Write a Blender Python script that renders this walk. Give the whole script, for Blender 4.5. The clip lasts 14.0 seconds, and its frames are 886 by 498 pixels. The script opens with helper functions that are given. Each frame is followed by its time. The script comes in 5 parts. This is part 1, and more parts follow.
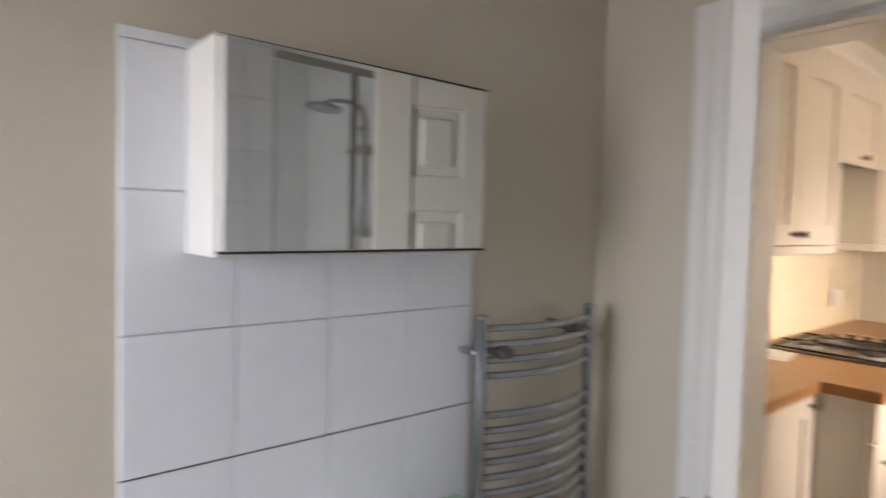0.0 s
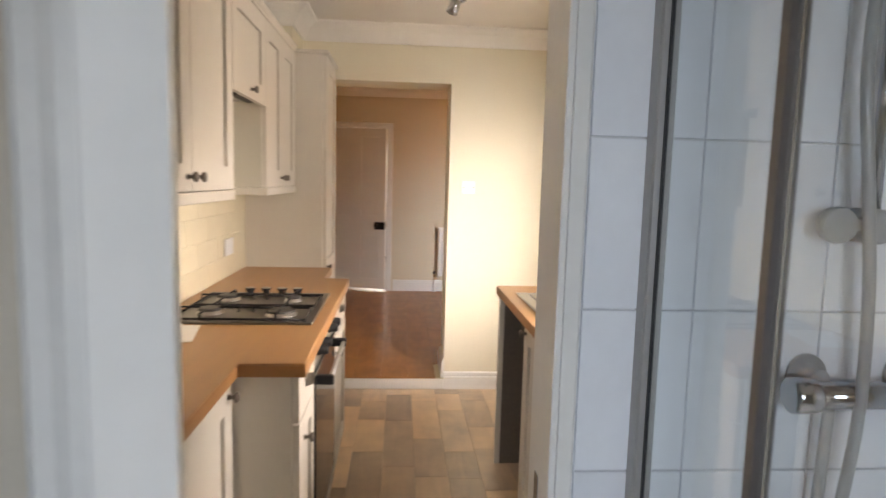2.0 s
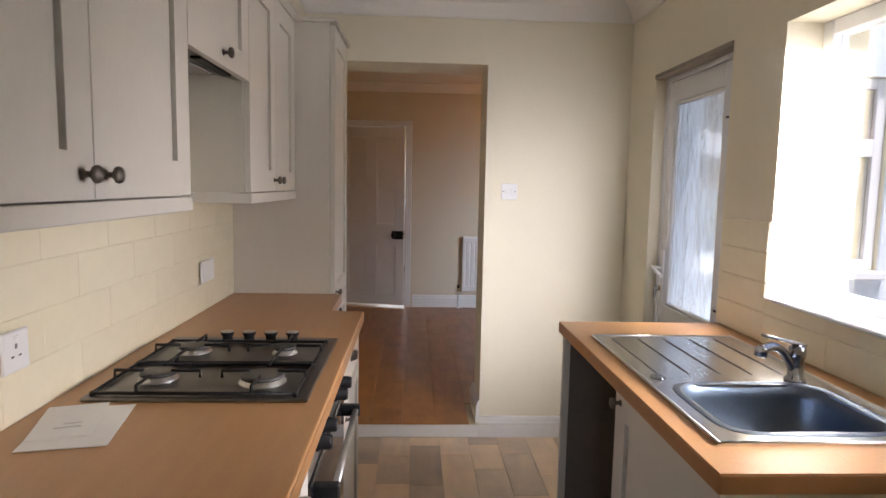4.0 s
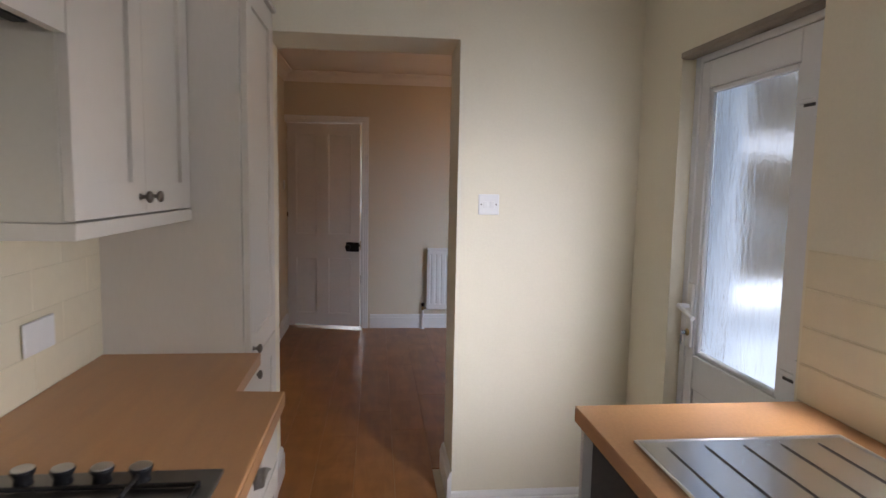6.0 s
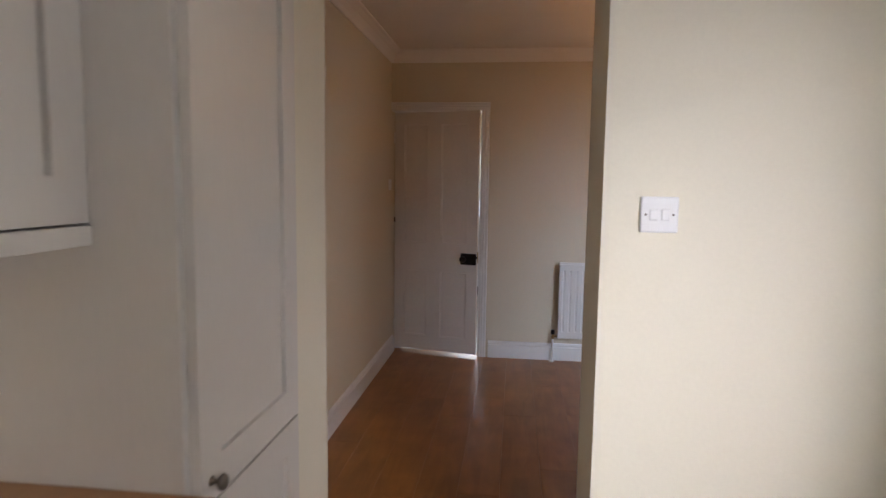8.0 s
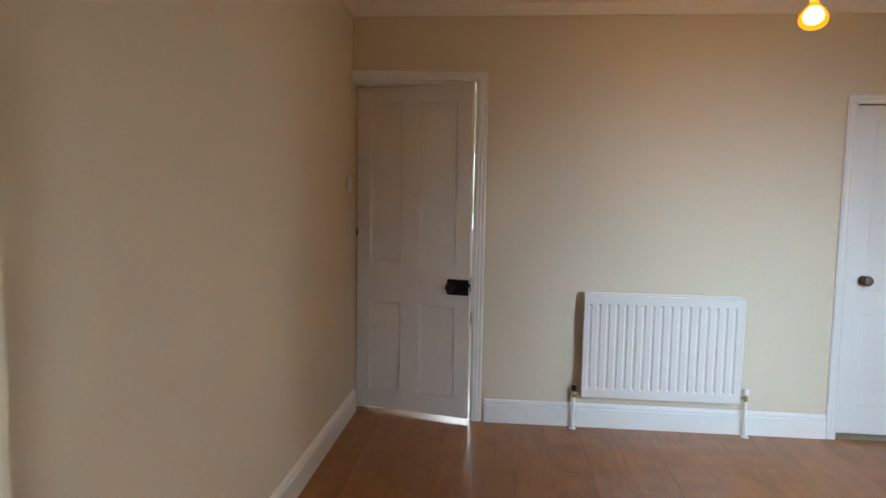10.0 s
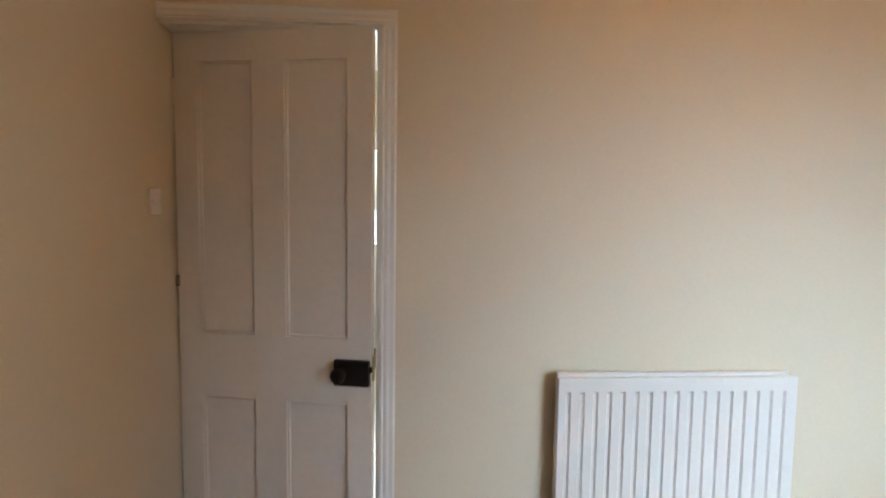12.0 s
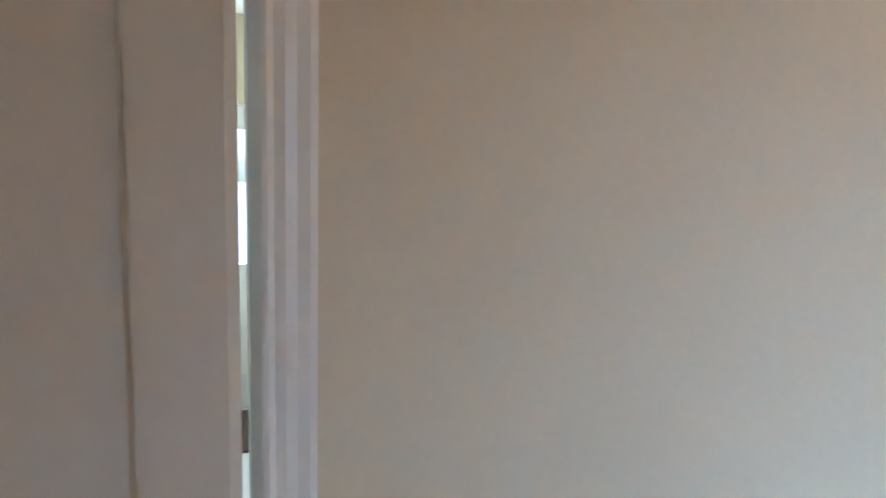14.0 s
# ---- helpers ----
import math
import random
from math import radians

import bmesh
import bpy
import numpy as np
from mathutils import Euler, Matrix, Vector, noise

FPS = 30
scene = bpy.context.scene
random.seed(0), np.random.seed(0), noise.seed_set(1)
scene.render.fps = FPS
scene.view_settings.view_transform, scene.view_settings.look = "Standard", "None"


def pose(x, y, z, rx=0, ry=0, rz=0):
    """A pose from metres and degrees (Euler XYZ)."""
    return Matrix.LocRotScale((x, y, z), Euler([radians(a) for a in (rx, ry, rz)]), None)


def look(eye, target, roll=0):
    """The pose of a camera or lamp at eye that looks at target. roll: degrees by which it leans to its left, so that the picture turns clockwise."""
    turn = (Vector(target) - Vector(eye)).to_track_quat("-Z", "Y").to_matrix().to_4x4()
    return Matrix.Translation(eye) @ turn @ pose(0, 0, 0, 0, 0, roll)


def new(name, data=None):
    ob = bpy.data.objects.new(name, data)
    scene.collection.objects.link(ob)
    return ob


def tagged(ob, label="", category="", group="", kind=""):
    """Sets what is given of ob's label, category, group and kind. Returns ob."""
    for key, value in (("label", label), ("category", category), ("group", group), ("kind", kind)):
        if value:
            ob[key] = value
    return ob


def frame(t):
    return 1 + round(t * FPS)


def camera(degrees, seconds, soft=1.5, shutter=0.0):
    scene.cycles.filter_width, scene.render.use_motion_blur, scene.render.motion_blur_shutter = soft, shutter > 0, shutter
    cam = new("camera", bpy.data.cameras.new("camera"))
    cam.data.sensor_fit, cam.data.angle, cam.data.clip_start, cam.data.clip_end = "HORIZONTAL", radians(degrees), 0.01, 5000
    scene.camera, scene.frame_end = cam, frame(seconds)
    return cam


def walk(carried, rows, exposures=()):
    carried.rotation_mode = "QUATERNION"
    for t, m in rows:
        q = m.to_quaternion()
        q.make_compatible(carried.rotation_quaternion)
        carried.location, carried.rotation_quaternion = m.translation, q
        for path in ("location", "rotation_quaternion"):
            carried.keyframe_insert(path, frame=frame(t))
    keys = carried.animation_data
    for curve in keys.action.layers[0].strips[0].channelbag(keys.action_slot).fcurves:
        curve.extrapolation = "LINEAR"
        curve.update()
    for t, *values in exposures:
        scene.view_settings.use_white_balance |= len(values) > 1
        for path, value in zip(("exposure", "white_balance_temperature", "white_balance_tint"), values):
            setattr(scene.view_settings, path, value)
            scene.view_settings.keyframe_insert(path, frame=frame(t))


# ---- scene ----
cam = camera(71.9, 14.0, soft=1.4, shutter=0.5)
PATH = [
    (0, (0.005, 0.116, 1.471), (-1.529, 1.396, 1.377), 1.5),
    (0.3, (-0.046, 0.136, 1.459), (-1.301, 1.687, 1.326), 1.4),
    (0.5, (-0.091, 0.158, 1.457), (-1.195, 1.814, 1.262), 1.5),
    (0.7, (-0.112, 0.212, 1.457), (-1.027, 1.978, 1.249), 1.5),
    (1, (-0.185, 0.32, 1.456), (-0.79, 2.214, 1.237), 1.7),
    (1.2, (-0.203, 0.388, 1.464), (-0.703, 2.311, 1.239), 1.7),
    (1.5, (-0.279, 0.533, 1.448), (-0.504, 2.507, 1.222), 1.5),
    (2, (-0.328, 0.827, 1.461), (-0.185, 2.81, 1.238), 1.5),
    (2.5, (-0.345, 1.067, 1.455), (-0.098, 3.041, 1.242), 1.3),
    (3, (-0.376, 1.302, 1.46), (-0.194, 3.282, 1.244), 1.0),
    (3.2, (-0.390, 1.363, 1.454), (-0.248, 3.347, 1.238), 0.9),
    (5.3, (-0.376, 2.092, 1.444), (-0.296, 4.081, 1.247), 1.2),
    (5.5, (-0.37, 2.187, 1.448), (-0.241, 4.173, 1.249), 1.1),
    (6, (-0.343, 2.391, 1.496), (-0.127, 4.369, 1.289), 1.1),
    (6.3, (-0.315, 2.508, 1.484), (-0.083, 4.486, 1.283), 1.0),
    (6.5, (-0.289, 2.598, 1.474), (-0.082, 4.578, 1.277), 0.9),
    (6.8, (-0.234, 2.750, 1.474), (-0.169, 4.739, 1.277), 0.5),
    (7, (-0.209, 2.85, 1.49), (-0.22, 4.839, 1.283), 0.5),
    (7.5, (-0.212, 3.162, 1.504), (-0.44, 5.138, 1.294), 0.9),
    (8, (-0.214, 3.453, 1.484), (-0.444, 5.428, 1.274), 0.8),
    (8.2, (-0.22, 3.605, 1.479), (-0.462, 5.578, 1.263), 0.7),
    (10.3, (-0.375, 4.976, 1.4), (-0.515, 6.965, 1.238), 1.2),
    (10.5, (-0.387, 5.1, 1.408), (-0.459, 7.092, 1.244), 1.2),
    (11, (-0.388, 5.455, 1.447), (-0.369, 7.447, 1.272), 0.8),
    (11.5, (-0.412, 5.828, 1.505), (-0.371, 7.819, 1.327), 1.2),
    (12, (-0.415, 6.217, 1.51), (-0.27, 8.204, 1.334), 0.8),
    (12.5, (-0.397, 6.67, 1.571), (-0.211, 8.649, 1.35), 1.1),
    (12.8, (-0.412, 6.93, 1.576), (-0.222, 8.909, 1.359), 1.2),
    (13, (-0.422, 7.09, 1.585), (-0.189, 9.065, 1.364), 1.2),
    (13.2, (-0.432, 7.247, 1.63), (-0.176, 9.216, 1.391), 1.7),
    (13.5, (-0.442, 7.466, 1.669), (-0.138, 9.427, 1.421), 1.6),
    (14, (-0.46, 7.732, 1.7), (0.053, 9.647, 1.44), 1.7),
]
walk(cam, [(t, look(eye, target, roll)) for t, eye, target, roll in PATH],
     [(0.0, 1.15, 9600, 29), (1.0, 1.15, 9400, 26), (2.0, 0.95, 8600, 23), (3.0, 0.6, 7700, 23), (5.5, 0.05, 6600, 21), (8.0, 0.12, 6700, 22),
      (10.3, 0.72, 6500, 9), (11.0, 0.85, 6550, 9), (12.0, 0.98, 6650, 10), (13.0, 1.12, 6400, 9), (14.0, 1.15, 5250, 2)])

# ---- world and daylight ----
world = bpy.data.worlds.new("sky")
scene.world = world
world.use_nodes = True
wn = world.node_tree
sky = wn.nodes.new("ShaderNodeTexSky")
sky.sky_type, sky.sun_disc = "NISHITA", False
sky.sun_elevation, sky.sun_rotation = radians(67), radians(165)
wn.links.new(sky.outputs["Color"], wn.nodes["Background"].inputs["Color"])
wn.nodes["Background"].inputs["Strength"].default_value = 0.15


def sun(strength, elevation, rotation, angle, colour):
    data = bpy.data.lights.new("sun", "SUN")
    data.energy, data.angle, data.color = strength, radians(angle), colour
    ob = new("sun", data)
    e, r = radians(elevation), radians(rotation)
    way = Vector((math.sin(r) * math.cos(e), math.cos(r) * math.cos(e), math.sin(e)))
    ob.matrix_world = look(way * 20, (0, 0, 0))
    return ob


def daylight(place, target, width, height, watts, colour, spread=180):
    """Sky light that comes in through a window opening."""
    data = bpy.data.lights.new("window_light", "AREA")
    data.shape, data.size, data.size_y = "RECTANGLE", width, height
    data.energy, data.color, data.spread = watts, colour, radians(spread)
    ob = new("window_light", data)
    ob.matrix_world = look(place, target)
    return ob


def bulb_light(place, radius, watts, colour):
    data = bpy.data.lights.new("bulb_light", "POINT")
    data.energy, data.color, data.shadow_soft_size = watts, colour, radius
    ob = new("bulb_light", data)
    ob.location = place
    return ob


COOL = (0.50, 0.73, 1.0)
sun(4.4, 67, 165, 12, (0.97, 0.98, 1.0))
for y, z, tall, aim, watts, spread in ((2.69, 1.74, 0.36, (-0.05, 3.60, 2.45), 2.2, 105), (2.69, 1.34, 0.36, (-0.90, 3.20, 0.66), 4.6, 70),
                                       (3.04, 1.54, 0.80, (0.60, 4.70, 0.85), 9.0, 78), (3.39, 1.54, 0.80, (0.70, 4.90, 0.85), 10, 80)):   # kitchen window
    daylight((0.95, y, z), aim, 0.28, tall, watts, (0.86, 0.93, 1.0), spread)
daylight((0.83, 4.31, 1.37), (-0.05, 5.0, 1.20), 0.16, 0.94, 0.8, (0.84, 0.92, 1.0), 150)        # back door glass
daylight((-0.62, -1.04, 1.54), (-0.50, 1.60, -0.25), 0.70, 0.80, 9.0, COOL, 125)         # bathroom window
daylight((1.76, 5.20, 1.55), (1.05, 8.0, 0.45), 1.00, 1.02, 9.6, (0.58, 0.78, 1.0), 64)  # dining room window
daylight((-0.70, 11.86, 1.48), (-0.70, 9.0, 1.48), 0.60, 0.86, 14, (0.85, 0.95, 1.0))    # front door glazing
bulb_light((0.778, 7.20, 2.10), 0.05, 3.9, (1.0, 0.48, 0.15))                             # pendant bulb


# ---- materials ----
def material(name, colour, rough=0.5, vary=0.06, scale=3.0, grain=60.0, bump=0.05, metal=0.0, stretch=(1, 1, 1), spec=0.5,
             piece=0.0, wear=0.0, wear_colour=(0.3, 0.25, 0.2), coat=0.0):
    """Paint, laminate, tile, metal: a base colour that varies at two scales, with fine relief and uneven gloss."""
    m = bpy.data.materials.new(name)
    m.use_nodes = True
    n, link = m.node_tree.nodes, m.node_tree.links.new
    b = n["Principled BSDF"]
    b.inputs["Metallic"].default_value = metal
    b.inputs["Specular IOR Level"].default_value = spec
    b.inputs["Coat Weight"].default_value = coat
    co = n.new("ShaderNodeTexCoord")
    mp = n.new("ShaderNodeMapping")
    mp.inputs["Scale"].default_value = stretch
    link(co.outputs["Object"], mp.inputs["Vector"])
    big = n.new("ShaderNodeTexNoise")
    big.inputs["Scale"].default_value, big.inputs["Detail"].default_value = scale, 5
    fine = n.new("ShaderNodeTexNoise")
    fine.inputs["Scale"].default_value, fine.inputs["Detail"].default_value = grain, 6
    link(mp.outputs["Vector"], big.inputs["Vector"])
    link(mp.outputs["Vector"], fine.inputs["Vector"])
    add = n.new("ShaderNodeMath")
    add.operation = "ADD"
    link(big.outputs["Fac"], add.inputs[0])
    link(fine.outputs["Fac"], add.inputs[1])
    ramp = n.new("ShaderNodeMapRange")
    ramp.inputs["From Min"].default_value, ramp.inputs["From Max"].default_value = 0.6, 1.4
    ramp.inputs["To Min"].default_value, ramp.inputs["To Max"].default_value = 1 - vary, 1 + vary
    link(add.outputs[0], ramp.inputs["Value"])
    value = ramp.outputs["Result"]
    if piece:
        info = n.new("ShaderNodeObjectInfo")
        each = n.new("ShaderNodeMapRange")
        each.inputs["To Min"].default_value, each.inputs["To Max"].default_value = 1 - piece, 1 + piece
        link(info.outputs["Random"], each.inputs["Value"])
        times = n.new("ShaderNodeMath")
        times.operation = "MULTIPLY"
        link(value, times.inputs[0])
        link(each.outputs["Result"], times.inputs[1])
        value = times.outputs[0]
    mix = n.new("ShaderNodeVectorMath")
    mix.operation = "SCALE"
    mix.inputs[0].default_value = colour
    link(value, mix.inputs["Scale"])
    out = mix.outputs["Vector"]
    if wear:
        spots = n.new("ShaderNodeTexNoise")
        spots.inputs["Scale"].default_value, spots.inputs["Detail"].default_value = scale * 2.3, 8
        link(mp.outputs["Vector"], spots.inputs["Vector"])
        cut = n.new("ShaderNodeMapRange")
        cut.inputs["From Min"].default_value, cut.inputs["From Max"].default_value = 0.62, 0.75
        cut.inputs["To Max"].default_value = wear
        link(spots.outputs["Fac"], cut.inputs["Value"])
        blend = n.new("ShaderNodeMix")
        blend.data_type = "RGBA"
        link(cut.outputs["Result"], blend.inputs["Factor"])
        link(out, blend.inputs["A"])
        blend.inputs["B"].default_value = (*wear_colour, 1)
        out = blend.outputs["Result"]
    link(out, b.inputs["Base Color"])
    gloss = n.new("ShaderNodeMapRange")
    gloss.inputs["To Min"].default_value, gloss.inputs["To Max"].default_value = max(0.02, rough - 0.03), min(1, rough + 0.03)
    link(big.outputs["Fac"], gloss.inputs["Value"])
    link(gloss.outputs["Result"], b.inputs["Roughness"])
    if bump:
        bp = n.new("ShaderNodeBump")
        bp.inputs["Strength"].default_value, bp.inputs["Distance"].default_value = bump, 0.01
        link(add.outputs[0], bp.inputs["Height"])
        link(bp.outputs["Normal"], b.inputs["Normal"])
    return m


def plank_material(name, light, dark, rough, piece_grain=14.0, knots=0.5, coat=0.0):
    """Printed wood: streaks along the plank, a tone of its own for every plank."""
    m = bpy.data.materials.new(name)
    m.use_nodes = True
    n, link = m.node_tree.nodes, m.node_tree.links.new
    b = n["Principled BSDF"]
    co, info, mp = n.new("ShaderNodeTexCoord"), n.new("ShaderNodeObjectInfo"), n.new("ShaderNodeMapping")
    mp.inputs["Scale"].default_value = (1.0, 0.16, 1.0)
    shift = n.new("ShaderNodeVectorMath")
    shift.operation = "SCALE"
    shift.inputs[0].default_value = (37.0, 91.0, 13.0)
    link(info.outputs["Random"], shift.inputs["Scale"])
    moved = n.new("ShaderNodeVectorMath")
    link(co.outputs["Object"], moved.inputs[0])
    link(shift.outputs["Vector"], moved.inputs[1])
    link(moved.outputs["Vector"], mp.inputs["Vector"])
    streak = n.new("ShaderNodeTexNoise")
    streak.inputs["Scale"].default_value, streak.inputs["Detail"].default_value, streak.inputs["Distortion"].default_value = piece_grain, 8, 0.8
    link(mp.outputs["Vector"], streak.inputs["Vector"])
    blot = n.new("ShaderNodeTexNoise")
    blot.inputs["Scale"].default_value, blot.inputs["Detail"].default_value = 5.0, 4
    link(moved.outputs["Vector"], blot.inputs["Vector"])
    tone = n.new("ShaderNodeMath")
    tone.operation = "MULTIPLY_ADD"
    tone.inputs[1].default_value = knots
    link(info.outputs["Random"], tone.inputs[0])
    link(streak.outputs["Fac"], tone.inputs[2])
    tone2 = n.new("ShaderNodeMath")
    tone2.operation = "ADD"
    link(tone.outputs[0], tone2.inputs[0])
    link(blot.outputs["Fac"], tone2.inputs[1])
    fac = n.new("ShaderNodeMapRange")
    fac.inputs["From Min"].default_value, fac.inputs["From Max"].default_value = 0.75, 1.25 + knots
    link(tone2.outputs[0], fac.inputs["Value"])
    mix = n.new("ShaderNodeMix")
    mix.data_type = "RGBA"
    mix.inputs["A"].default_value, mix.inputs["B"].default_value = (*light, 1), (*dark, 1)
    link(fac.outputs["Result"], mix.inputs["Factor"])
    link(mix.outputs["Result"], b.inputs["Base Color"])
    b.inputs["Roughness"].default_value = rough
    b.inputs["Coat Weight"].default_value = coat
    bp = n.new("ShaderNodeBump")
    bp.inputs["Strength"].default_value, bp.inputs["Distance"].default_value = 0.05, 0.003
    link(streak.outputs["Fac"], bp.inputs["Height"])
    link(bp.outputs["Normal"], b.inputs["Normal"])
    return m


def glass_material(name, rough=0.0, ripple=0.0, tint=(1, 1, 1), scale=18.0, stretch=(1, 1, 1)):
    m = bpy.data.materials.new(name)
    m.use_nodes = True
    n, link = m.node_tree.nodes, m.node_tree.links.new
    b = n["Principled BSDF"]
    b.inputs["Transmission Weight"].default_value = 1.0
    b.inputs["Roughness"].default_value = rough
    b.inputs["Base Color"].default_value = (*tint, 1)
    b.inputs["IOR"].default_value = 1.45
    if ripple:
        co, tx, bp = n.new("ShaderNodeTexCoord"), n.new("ShaderNodeTexNoise"), n.new("ShaderNodeBump")
        tx.inputs["Scale"].default_value, tx.inputs["Detail"].default_value = scale, 4
        bp.inputs["Strength"].default_value, bp.inputs["Distance"].default_value = ripple, 0.02
        mp = n.new("ShaderNodeMapping")
        mp.inputs["Scale"].default_value = stretch
        link(co.outputs["Object"], mp.inputs["Vector"])
        link(mp.outputs["Vector"], tx.inputs["Vector"])
        link(tx.outputs["Fac"], bp.inputs["Height"])
        link(bp.outputs["Normal"], b.inputs["Normal"])
    return m


def glowing(name, colour, strength):
    m = bpy.data.materials.new(name)
    m.use_nodes = True
    b = m.node_tree.nodes["Principled BSDF"]
    b.inputs["Emission Color"].default_value, b.inputs["Emission Strength"].default_value = (*colour, 1), strength
    b.inputs["Base Color"].default_value = (*colour, 1)
    return m


KITCHEN_WALL = material("cream_paint", (0.80, 0.74, 0.59), 0.6, 0.03, 1.6, 90, 0.05)
DINING_WALL = material("magnolia_paint", (0.70, 0.62, 0.475), 0.65, 0.035, 1.3, 80, 0.06)
BATH_WALL = material("stone_paint", (0.63, 0.565, 0.47), 0.55, 0.04, 2.0, 70, 0.05)
CEILING = material("ceiling_paint", (0.84, 0.80, 0.74), 0.8, 0.04, 2.5, 120, 0.12)
COVING = material("coving_paint", (0.86, 0.83, 0.78), 0.6, 0.03, 3, 90, 0.04)
GLOSS = material("white_gloss_paint", (0.80, 0.79, 0.76), 0.36, 0.03, 4, 40, 0.04)
DOOR_PAINT = material("old_white_door_paint", (0.76, 0.72, 0.66), 0.38, 0.04, 5, 45, 0.05)
CABINET = material("cashmere_cabinet_paint", (0.68, 0.63, 0.56), 0.42, 0.025, 3, 110, 0.03, stretch=(1, 1, 0.2))
CARCASS = material("cabinet_board", (0.62, 0.58, 0.50), 0.5, 0.03, 3, 80, 0.02)
WORKTOP = material("beech_laminate", (0.46, 0.235, 0.10), 0.34, 0.12, 5, 120, 0.03, stretch=(6, 0.7, 1))
WORKTOP_EDGE = material("beech_edge_strip", (0.40, 0.185, 0.07), 0.4, 0.12, 5, 90, 0.03, stretch=(1, 0.6, 6))
CREAM_TILE = material("cream_glazed_tile", (0.82, 0.735, 0.545), 0.24, 0.025, 7, 22, 0.12, piece=0.02)
CREAM_GROUT = material("cream_grout", (0.80, 0.715, 0.53), 0.7, 0.05, 8, 90, 0.1)
GROUT = material("grout", (0.66, 0.60, 0.46), 0.85, 0.08, 8, 90, 0.1)
WHITE_TILE = material("white_bathroom_tile", (0.81, 0.84, 0.88), 0.26, 0.03, 3, 25, 0.03, piece=0.03)
GREY_GROUT = material("grey_grout", (0.66, 0.68, 0.70), 0.85, 0.15, 9, 70, 0.1)
STEEL = material("brushed_steel", (0.60, 0.59, 0.58), 0.3, 0.06, 4, 150, 0.008, metal=1.0, stretch=(1, 14, 1))
HOB_STEEL = material("hob_steel", (0.20, 0.19, 0.18), 0.30, 0.08, 4, 150, 0.03, metal=1.0, stretch=(14, 1, 1))
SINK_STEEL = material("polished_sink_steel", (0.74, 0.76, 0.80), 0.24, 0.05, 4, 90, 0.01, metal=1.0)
# Shade below the sink worktop is put into this dark colour.
SHADED_BOARD = material("shaded_brown_board", (0.18, 0.142, 0.112), 0.6, 0.12, 4, 60, 0.05)
# Same steel as the deck, with the bowl's shade put into the colour.
SHADED_BOWL = material("shaded_bowl_steel", (0.15, 0.19, 0.25), 0.36, 0.08, 5, 120, 0.03, metal=1.0)
CHROME = material("chrome", (0.42, 0.44, 0.47), 0.08, 0.04, 6, 60, 0.01, metal=1.0)
CUP_PEWTER = material("polished_pewter", (0.44, 0.41, 0.38), 0.3, 0.2, 30, 150, 0.06, metal=1.0)
BURNER_CAP = material("grey_enamel_cap", (0.055, 0.052, 0.05), 0.4, 0.2, 20, 120, 0.05)
PEWTER = material("antique_pewter", (0.20, 0.17, 0.145), 0.34, 0.25, 40, 200, 0.1, metal=1.0)
CAST_IRON = material("black_cast_iron", (0.014, 0.013, 0.013), 0.5, 0.2, 30, 200, 0.2, spec=0.2)
BLACK_PLASTIC = material("black_plastic", (0.012, 0.012, 0.013), 0.45, 0.1, 20, 100, 0.02, spec=0.25)
BLACK_GLASS = material("black_oven_glass", (0.012, 0.012, 0.014), 0.06, 0.05, 10, 50, 0.0)
WHITE_PLASTIC = material("white_plastic", (0.80, 0.79, 0.77), 0.32, 0.02, 20, 60, 0.01)
UPVC = material("white_upvc", (0.80, 0.81, 0.83), 0.25, 0.02, 5, 50, 0.02)
PAPER = material("paper", (0.84, 0.82, 0.79), 0.7, 0.02, 8, 60, 0.03)
INK = material("grey_print", (0.55, 0.53, 0.51), 0.7, 0.05, 20, 60, 0.0)
RADIATOR = material("radiator_enamel", (0.76, 0.75, 0.72), 0.3, 0.02, 6, 60, 0.02)
LOCK_IRON = material("black_japanned_iron", (0.009, 0.008, 0.008), 0.45, 0.3, 30, 160, 0.15, spec=0.2)
BRASS = material("aged_brass", (0.42, 0.30, 0.14), 0.32, 0.2, 30, 150, 0.05, metal=1.0)
# Seal colour, also used for strips that draw the shade in gaps and holes.
DARK_GAP = material("dark_seal_and_gap", (0.03, 0.03, 0.032), 0.6, 0.1, 20, 60, 0.02)
MIRROR = material("mirror_silver", (0.80, 0.80, 0.76), 0.0, 0.02, 3, 20, 0.0, metal=1.0)
SATIN = material("satin_aluminium", (0.40, 0.39, 0.38), 0.5, 0.06, 6, 120, 0.02, metal=0.6, stretch=(8, 8, 0.5))
DARK_SATIN = material("dark_satin_metal", (0.16, 0.145, 0.145), 0.35, 0.06, 6, 120, 0.02, metal=0.6, stretch=(8, 8, 0.5))
GREY_PLASTIC = material("grey_shower_plastic", (0.32, 0.34, 0.35), 0.3, 0.06, 20, 80, 0.02)
GLASS = glass_material("clear_glass", 0.0, 0.0, (0.96, 0.99, 0.98))
GLASS_EDGE = material("green_glass_edge", (0.20, 0.30, 0.28), 0.15, 0.1, 20, 60, 0.0)
FROSTED = glass_material("rippled_privacy_glass", 0.19, 0.30, (0.86, 0.95, 1.0), 15, (1, 1, 0.5))
KITCHEN_PLANK = plank_material("grey_brown_vinyl_plank", (0.86, 0.63, 0.42), (0.33, 0.265, 0.22), 0.33, 9, 0.9)
LAMINATE = plank_material("honey_laminate", (0.39, 0.165, 0.048), (0.25, 0.098, 0.026), 0.33, 18, 0.12, coat=0.05)
HALL_FLOOR = material("pale_hall_vinyl", (0.66, 0.64, 0.60), 0.25, 0.06, 4, 50, 0.03)
